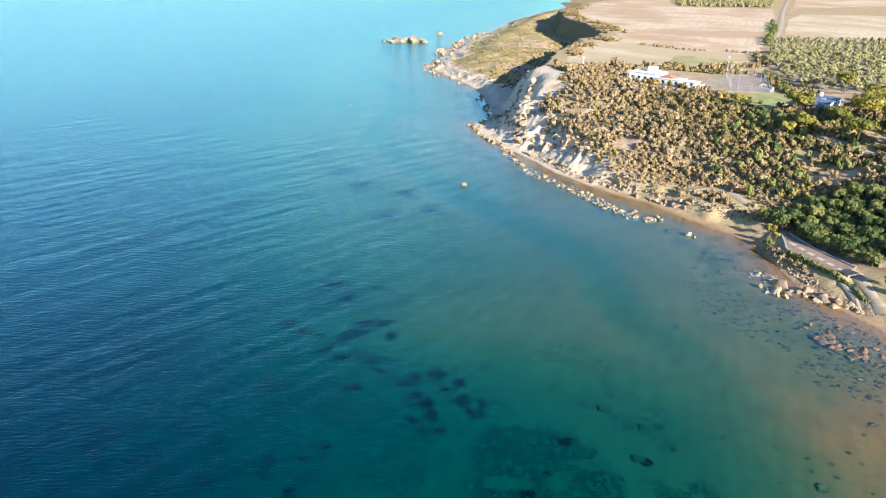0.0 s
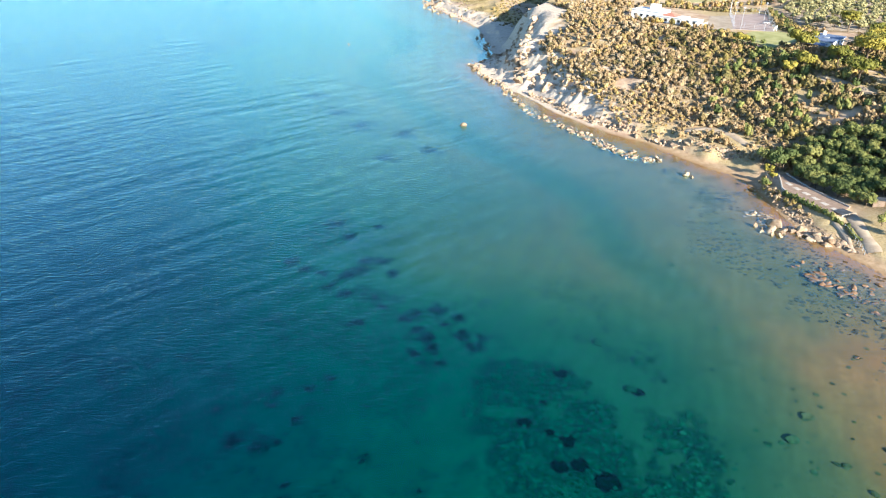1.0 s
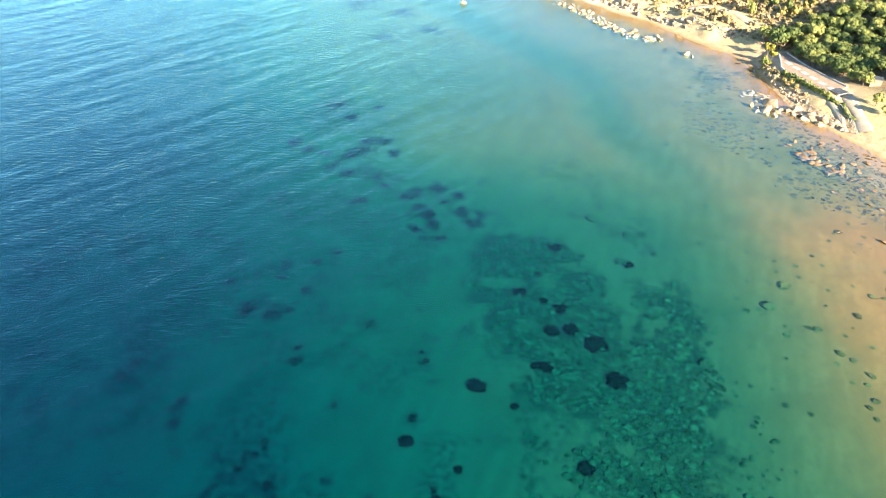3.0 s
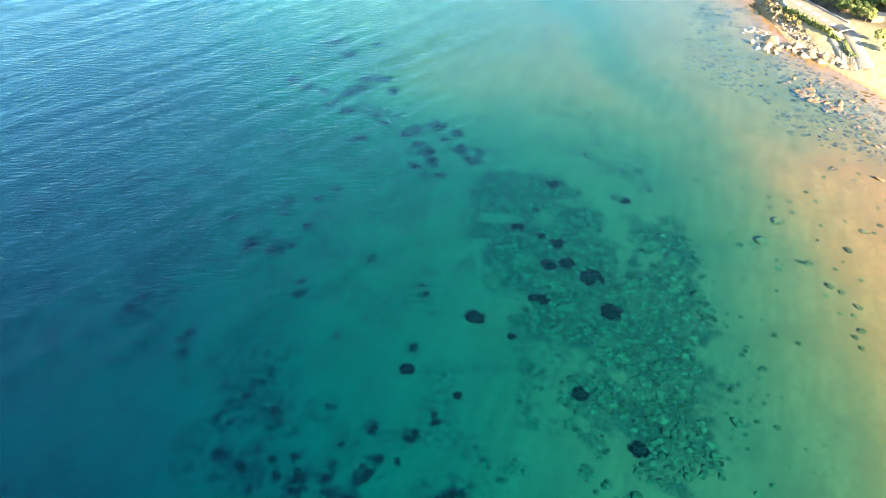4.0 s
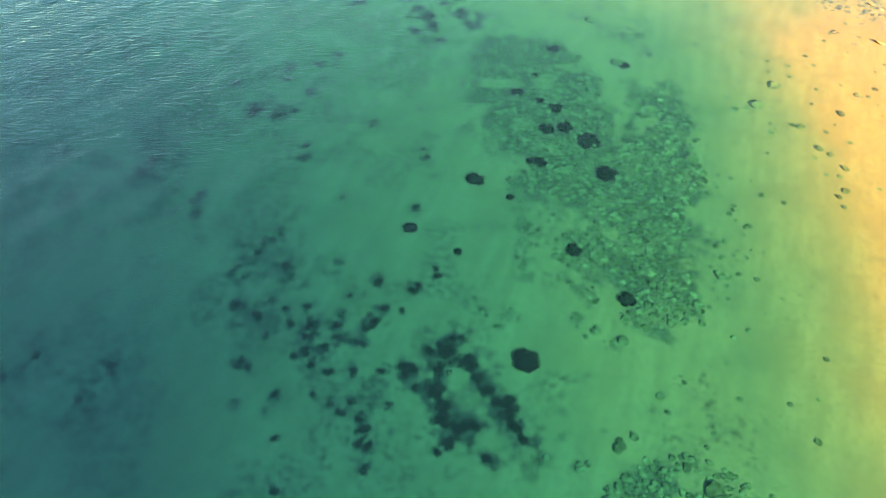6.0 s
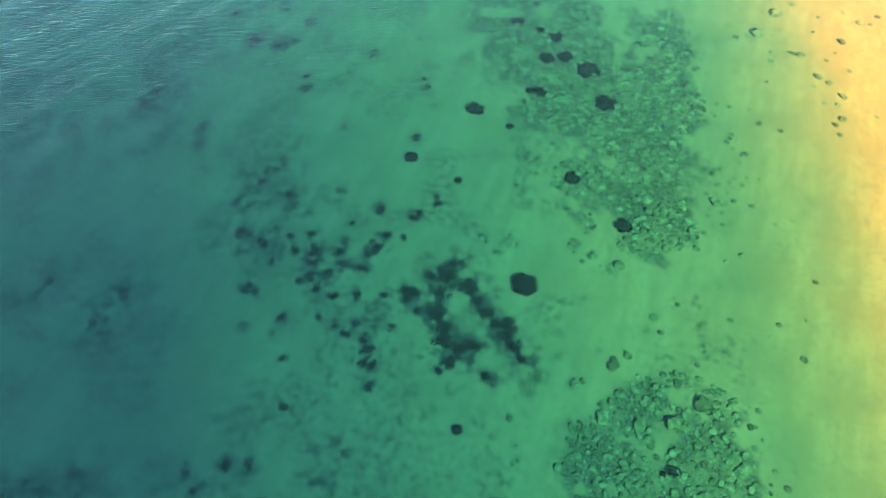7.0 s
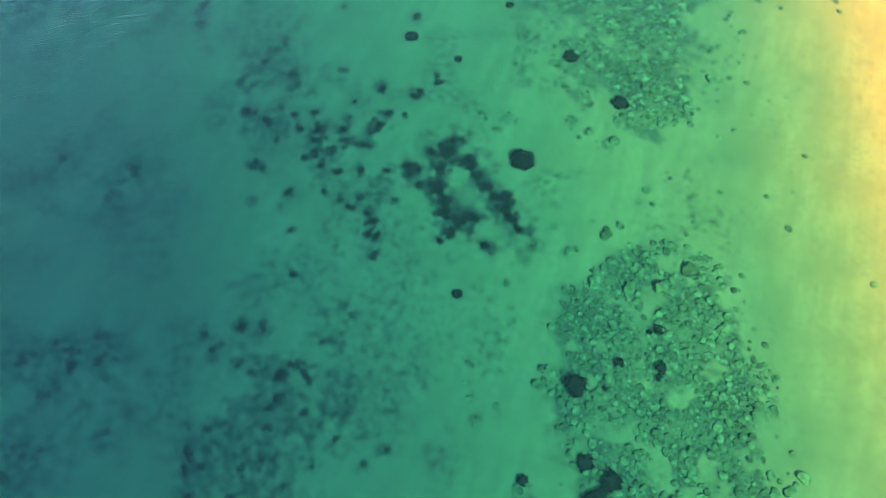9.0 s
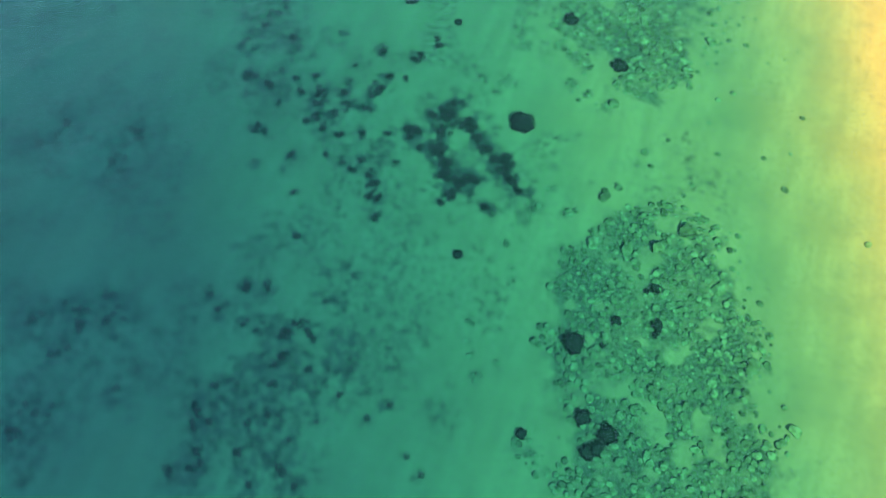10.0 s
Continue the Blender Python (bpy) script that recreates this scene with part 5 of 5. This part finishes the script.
# ---------------------------------------------------------------- villa, court and garden
def window(parent, x, y, z, w, h, axis):
    """A framed pane set in a wall that faces -y or -x."""
    bm = bmesh.new()
    if axis == "y":
        for a in (box(bm, x - w / 2, y - 0.06, z, x - w / 2 + 0.1, y + 0.05, z + h), box(bm, x + w / 2 - 0.1, y - 0.06, z, x + w / 2, y + 0.05, z + h),
                  box(bm, x - w / 2 + 0.1, y - 0.06, z + h - 0.1, x + w / 2 - 0.1, y + 0.05, z + h), box(bm, x - w / 2 + 0.1, y - 0.06, z, x + w / 2 - 0.1, y + 0.05, z + 0.1)):
            pass
    else:
        for a in (box(bm, x - 0.06, y - w / 2, z, x + 0.05, y - w / 2 + 0.1, z + h), box(bm, x - 0.06, y + w / 2 - 0.1, z, x + 0.05, y + w / 2, z + h),
                  box(bm, x - 0.06, y - w / 2 + 0.1, z + h - 0.1, x + 0.05, y + w / 2 - 0.1, z + h), box(bm, x - 0.06, y - w / 2 + 0.1, z, x + 0.05, y + w / 2 - 0.1, z + 0.1)):
            pass
    frame_ = part("window_frame", bm, METAL, parent)
    bm = bmesh.new()
    if axis == "y":
        box(bm, x - w / 2 + 0.1, y - 0.02, z + 0.1, x + w / 2 - 0.1, y + 0.03, z + h - 0.1)
    else:
        box(bm, x - 0.02, y - w / 2 + 0.1, z + 0.1, x + 0.03, y + w / 2 - 0.1, z + h - 0.1)
    part("pane", bm, GLASS, frame_, "dark glass pane")


def villa():
    house = holder("villa", pose(80.5, 341, FLAT, 0, 0, -38) @ Matrix.Diagonal((0.92, 0.92, 0.8, 1)), "white flat-roofed villa spread among the scrub", "house")
    for name, (x0, y0, x1, y1, h) in (("main_wing", (0, 0, 14, 11, 4.0)), ("side_wing", (14, -4, 27, 5, 3.0)), ("low_wing", (27, -2, 34, 4, 2.6)), ("back_wing", (3, 11, 12, 18, 3.2))):
        bm = box(bmesh.new(), x0, y0, -0.4, x1, y1, h)
        wing = part(name, bm, PLASTER, house)
        bm = box(bmesh.new(), x0 - 0.25, y0 - 0.25, h + 0.003, x1 + 0.25, y1 + 0.25, h + 0.28, 0.04)
        part("roof", bm, PLASTER, wing, "white flat roof slab with a raised edge")
        k = x0 + 2.0
        while k < x1 - 1:
            window(wing, k, y0 - 0.02, 0.9, 1.5, 1.4, "y")
            k += 3.2
        window(wing, x0 - 0.02, (y0 + y1) / 2, 0.9, 1.6, 1.4, "x")
    bm = box(bmesh.new(), 6.5, 6, 4.28, 10.5, 9.5, 7.0, 0.05)
    part("stair_tower", bm, PLASTER, house, "white block rising over the roof")
    bm = box(bmesh.new(), 12.2, 6.0, 4.283, 13.0, 6.8, 5.6, 0.04)
    part("chimney", bm, PLASTER, house)
    bm = bmesh.new()
    bmesh.ops.create_cone(bm, cap_ends=True, segments=4, radius1=5.4, radius2=0.4, depth=1.6, matrix=Matrix.Translation((19.5, 1, 4.1)) @ pose(0, 0, 0, 0, 0, 45))
    part("tile_roof", bm, TILE, house, "faded red tiled roof")
    for j in range(6):
        bm = bmesh.new()
        rod(bm, (15 + j * 1.1, 5.4, 0), (15 + j * 1.1, 5.4, 2.5), 0.07)
        rod(bm, (15 + j * 1.1, 5.0, 2.55), (15 + j * 1.1, 9.0, 2.55), 0.09)
        part("pergola_beam", bm, WOOD, house, "dark pergola beam")
    bm = box(bmesh.new(), 2, -0.12, 0, 3.1, -0.02, 2.1, 0.02)
    part("door", bm, WOOD, house, "plain wooden door")
    bm = box(bmesh.new(), 34.2, -3.5, -0.3, 34.5, 9, 1.1, 0.03)
    part("garden_wall", bm, PLASTER, house)
    bm = box(bmesh.new(), -1, -4.5, -0.5, 34, -0.4, 0.12, 0.03)
    part("patio", bm, SLAB, house, "pale paved patio")


villa()
sheet("yard", [(104, 309), (118, 315), (130, 356), (119, 352)], TRACK, "pale gravel yard beside the villa", "yard", FLAT, 0.09, wobble=0.2)
sheet("court", [(118, 317), (134, 314), (150, 366), (130, 358)], COURT, "brownish sports court behind a wire fence", "court", FLAT, 0.13, wobble=0.02)
sheet("lawn", [(111, 292), (120, 277), (143, 303), (136, 314), (124, 312)], LAWN, "dry green lawn in the villa garden", "lawn", None, 0.25, 4, 0.6)


def lamp_pole(x, y, h):
    thing = holder("lamp_pole", pose(x, y, FLAT), "tall thin floodlight pole beside the court", "lamp pole", "floodlights of the court")
    part("pole", rod(bmesh.new(), (0, 0, -0.2), (0, 0, h), 0.10, 0.06), METAL, thing)
    bm = box(bmesh.new(), -0.45, -0.15, h - 0.25, 0.45, 0.15, h + 0.1, 0.04)
    part("floodlight", bm, METAL, thing, "grey floodlight head")
    part("base_plate", box(bmesh.new(), -0.3, -0.3, -0.1, 0.3, 0.3, 0.18, 0.03), CONCRETE, thing)


for x, y, h in ((121, 317, 9), (130, 358, 9), (133, 366, 8.5), (146, 364, 8), (140, 342, 8), (126, 340, 8)):
    lamp_pole(x, y, h)


def wire_fence(line, h, label):
    thing = holder("wire_fence", pose(line[0][0], line[0][1], FLAT), label, "fence")
    ox, oy = line[0]
    for (ax, ay), (bx, by) in zip(line, line[1:]):
        n = max(1, int(math.hypot(bx - ax, by - ay) / 4))
        for i in range(n):
            px, py = ax + (bx - ax) * i / n - ox, ay + (by - ay) * i / n - oy
            part("post", rod(bmesh.new(), (px, py, -0.2), (px, py, h), 0.05, sides=6), METAL, thing)
        for k in range(5):
            part("wire", rod(bmesh.new(), (ax - ox, ay - oy, h * (k + 0.6) / 5), (bx - ox, by - oy, h * (k + 0.6) / 5), 0.02, sides=4), METAL, thing)


wire_fence([(118, 317), (134, 314), (150, 366), (130, 358), (118, 317)], 3.0, "thin grey wire fence round the court")
goal = holder("goal", pose(135.5, 316, FLAT + 0.1, 0, 0, 70), "small white football goal at the court", "goal")
for a, b in (((0, 0, 0), (0, 0, 2)), ((3, 0, 0), (3, 0, 2)), ((0, 0, 2), (3, 0, 2)), ((0, 1.2, 0), (0, 0, 2)), ((3, 1.2, 0), (3, 0, 2)), ((0, 1.2, 0), (3, 1.2, 0))):
    part("bar", rod(bmesh.new(), a, b, 0.09, sides=6), PLASTER, goal)
bench = holder("table", pose(138, 334, FLAT + 0.13, 0, 0, 20), "white table standing on the court", "table")
part("tabletop", box(bmesh.new(), -1.4, -0.7, 0.7, 1.4, 0.7, 0.78, 0.02), PLASTER, bench)
for x, y in ((-1.2, -0.5), (1.2, -0.5), (-1.2, 0.5), (1.2, 0.5)):
    part("leg", box(bmesh.new(), x - 0.06, y - 0.06, 0, x + 0.06, y + 0.06, 0.7), PLASTER, bench)
mast = holder("sea_mark", pose(64, 368, one(64, 368)), "slim white sea mark on a block above the cliff", "sea mark")
part("block", box(bmesh.new(), -0.7, -0.7, -0.4, 0.7, 0.7, 1.2, 0.05), PLASTER, mast)
part("mast", rod(bmesh.new(), (0, 0, 1.2), (0, 0, 5.0), 0.2, 0.14), PLASTER, mast)
part("top_mark", box(bmesh.new(), -0.35, -0.35, 5.0, 0.35, 0.35, 5.5, 0.05), PLASTER, mast)


def cottage():
    house = holder("cottage", pose(141, 279, one(150, 290) - 0.3, 0, 0, 50), "low cottage with a grey-blue roof under pines", "house")
    walls = part("wall", box(bmesh.new(), 0, 0, -1.0, 17, 9, 2.8), PLASTER, house, "white plastered wall")
    part("roof", box(bmesh.new(), -0.5, -0.5, 2.803, 17.5, 9.5, 3.2, 0.06), BLUEROOF, house, "flat grey-blue roof")
    part("chimney", box(bmesh.new(), 13, 6, 3.2, 14, 7, 4.8, 0.04), PLASTER, house, "white chimney")
    part("skylight", box(bmesh.new(), 6, 3, 3.2, 8, 4.6, 3.45, 0.04), METAL, house, "pale roof light")
    for k in (2, 6, 10, 14):
        window(walls, k, -0.02, 0.9, 1.4, 1.3, "y")
    window(walls, -0.02, 4.5, 0.9, 1.6, 1.3, "x")
    awning = box(bmesh.new(), -6, 1, 2.2, -0.6, 8, 2.32, 0.02)
    part("awning", awning, BLUEROOF, house, "pale blue awning over the terrace")
    for x, y in ((-5.8, 1.2), (-5.8, 7.8)):
        part("awning_post", rod(bmesh.new(), (x, y, -0.5), (x, y, 2.2), 0.06, sides=6), METAL, house)


cottage()

# ---------------------------------------------------------------- beach terrace
TZ = 2.6


def terrace():
    line = [(91.7, 190.8), (90.1, 185), (88.6, 180.5), (88.6, 176.5), (90.3, 171.5), (92.5, 167.2), (93.8, 163.2)]
    back = [(94.2, 191.5), (95.9, 181), (98.4, 174), (100.6, 168.4)]
    bm = bmesh.new()
    top = [bm.verts.new((x, y, TZ)) for x, y in line + back[::-1]]
    bm.faces.new(top)
    r = bmesh.ops.extrude_face_region(bm, geom=bm.faces[:])
    bmesh.ops.translate(bm, vec=(0, 0, -2.8), verts=[v for v in r["geom"] if isinstance(v, bmesh.types.BMVert)])
    bmesh.ops.recalc_face_normals(bm, faces=bm.faces[:])
    floor = tagged(new("terrace", bm_mesh("terrace", bm, PAVING)), "brown paved beach terrace on a retaining wall", "terrace", kind="structure")
    for k in range(6):
        x, y = 91.6 + k * 0.9, 183.6 - k * 3.35
        bm = box(bmesh.new(), -0.7, -0.95, TZ + 0.004, 0.7, 0.95, TZ + 0.06, 0.015)
        bmesh.ops.transform(bm, matrix=pose(x, y, 0, 0, 0, 20), verts=bm.verts[:])
        part("slab", bm, SLAB, floor)
    for name, pts, h, mat, label in (("sea_wall", line, 0.28, SLAB, "low curved white wall along the terrace"), ("back_wall", back, 0.35, CONCRETE, "long grey wall behind the terrace")):
        wall = holder(name, pose(pts[0][0], pts[0][1], TZ), label, "wall")
        for (ax, ay), (bx, by) in zip(pts, pts[1:]):
            n = max(1, int(math.hypot(bx - ax, by - ay) / 2))
            w = math.degrees(math.atan2(by - ay, bx - ax))
            for i in range(n):
                px, py, ln = ax + (bx - ax) * i / n - pts[0][0], ay + (by - ay) * i / n - pts[0][1], math.hypot(bx - ax, by - ay) / n
                bm = box(bmesh.new(), 0.01, -0.17, -1.0, ln - 0.01, 0.17, h + RNG.uniform(-0.04, 0.04), 0.03)
                bmesh.ops.transform(bm, matrix=pose(px, py, 0, 0, 0, w), verts=bm.verts[:])
                part("wall_block", bm, mat, wall)


terrace()
kiosk = holder("beach_kiosk", pose(97.2, 165.0, TZ - 1.9, 0, 0, 28), "small grey beach kiosk with a flat roof", "kiosk")
part("wall", box(bmesh.new(), -1.6, -1.1, -0.5, 1.6, 1.1, 2.0, 0.03), CONCRETE, kiosk)
part("roof", box(bmesh.new(), -1.9, -1.4, 2.003, 1.9, 1.4, 2.15, 0.04), DARKROOF, kiosk, "flat dark grey roof")
part("shutter", box(bmesh.new(), -1.0, -1.16, 0.8, 1.0, -1.11, 1.7, 0.01), GLASS, kiosk, "dark closed shutter")
hut = holder("garden_hut", pose(107, 168, one(107, 168), 0, 0, -20) @ Matrix.Diagonal((0.5, 0.5, 0.75, 1)), "low brown hut with a dark grey flat roof among trees", "hut")
part("wall", box(bmesh.new(), -2.5, -2, -0.6, 2.5, 2, 2.2, 0.03), PAVING, hut)
part("roof", box(bmesh.new(), -3, -2.5, 2.203, 3, 2.5, 2.4, 0.04), DARKROOF, hut)
part("door", box(bmesh.new(), -0.5, -2.08, -0.1, 0.5, -2.01, 1.9, 0.02), WOOD, hut, "dark wooden door")
ribbon("beach_ramp", [(93.6, 161), (93.4, 157), (93, 152.5), (91.8, 147)], 1.5, TRACK, "pale ramp from the terrace to the beach", "ramp", 0.25)
ribbon("sandy_lane", [(99.5, 166), (98.5, 160), (97.5, 154), (96, 146)], 3.4, TRACK, "pale sandy lane behind the beach", "lane", 0.15)
rail = holder("handrail", pose(93, 158, one(93, 158)), "grey metal handrail beside the ramp", "railing")
for k in range(9):
    y = 158 - k * 1.5
    x = 94.6 - 0.02 * k - 0.012 * k * k
    part("post", rod(bmesh.new(), (x - 93, y - 158, one(x, y) - one(93, 158) - 0.2), (x - 93, y - 158, one(x, y) - one(93, 158) + 1.0), 0.05, sides=6), METAL, rail)
    if k:
        part("rail_bar", rod(bmesh.new(), (lx - 93, ly - 158, one(lx, ly) - one(93, 158) + 1.0), (x - 93, y - 158, one(x, y) - one(93, 158) + 1.0), 0.045, sides=6), METAL, rail)
    lx, ly = x, y
tree_mass("terrace_hedge", [(87.4 + 0.19 * k + RNG.uniform(-0.2, 0.2), 176.5 - 0.46 * k) for k in range(38)], GREEN, "dark clipped hedge below the terrace wall", 1.3, 0.85)
tree_mass("ramp_hedge", [(95.4 - 0.05 * k + RNG.uniform(-0.3, 0.3), 159 - 0.9 * k) for k in range(9)], GREEN, "dark hedge beside the beach ramp", 1.0, 1.0)
for k, (x, y, h, w) in enumerate(((89.5, 192.5, 3.8, 1.3), (88.6, 187.5, 3.4, 1.1), (86.5, 185.5, 2.2, 1.2), (103, 158, 3, 1.5), (103, 153, 2.6, 1.4))):
    tree("small_tree", x, y, h, w, PINE if k < 2 else GREEN, "small bright green tree at the end of the terrace" if k < 3 else "small green tree beside the sandy lane", "tree", "small trees by the terrace", 600 + k, 1.0, 0.2, 40, 0.22, 7)

for x, y in along([(88.5, 192), (86.6, 186), (86, 180), (86.4, 174), (88, 169), (90, 165)], 44, 1.3):
    size = RNG.uniform(0.6, 1.3)
    ob = new("slope_bush", BUSH_MESHES[RNG.randint(8)])
    ob.matrix_world = pose(x, y, one(x, y) - 0.1, 0, 0, RNG.uniform(0, 360)) @ Matrix.Diagonal((size, size, size * RNG.uniform(0.7, 1.2), 1))
    tagged(ob, "grey-green shrub on the rocky slope below the terrace", "bush", "shrubs below the terrace")
for k, (x, y, h, w) in enumerate(((92.5, 195, 6.0, 2.6), (95.5, 197, 6.5, 2.8), (90.5, 199, 5.0, 2.3))):
    tree("bank_tree", x, y, h, w, GREEN, "dense dark tree shading the end of the beach", "tree", "trees at the beach end", 640 + k, 0.9, 0.25, 60, 0.3, 9)
# weed tufts and dark stones close to the shore
for outline, gap in (([(67, 186), (79, 190), (78.5, 175), (69, 163.5), (63, 166.5)], 1.9), ([(66, 154), (77, 154.5), (79, 139), (84, 126), (84, 112), (76, 110), (70, 126), (63, 140)], 3.0)):
    xs, ys = scatter(outline, gap, 5.0, 76)
    weed_bed([(x, y, 0.12 + 1.1 * RNG.rand() ** 2) for x, y in zip(xs, ys)], "shore_weed", "dark weed tufts over stones close to the beach", 9, 0.14, 0.34)
weed_bed([(x, y, RNG.uniform(0.2, 1.1)) for x, y in along([(20, 283), (24, 258), (31, 244), (38, 232), (44, 222), (50, 212), (56, 204), (64, 200)], 80, 2.6)],
         "shore_weed", "dark weed over stones outside the boulder reef", 8, 0.14, 0.34)
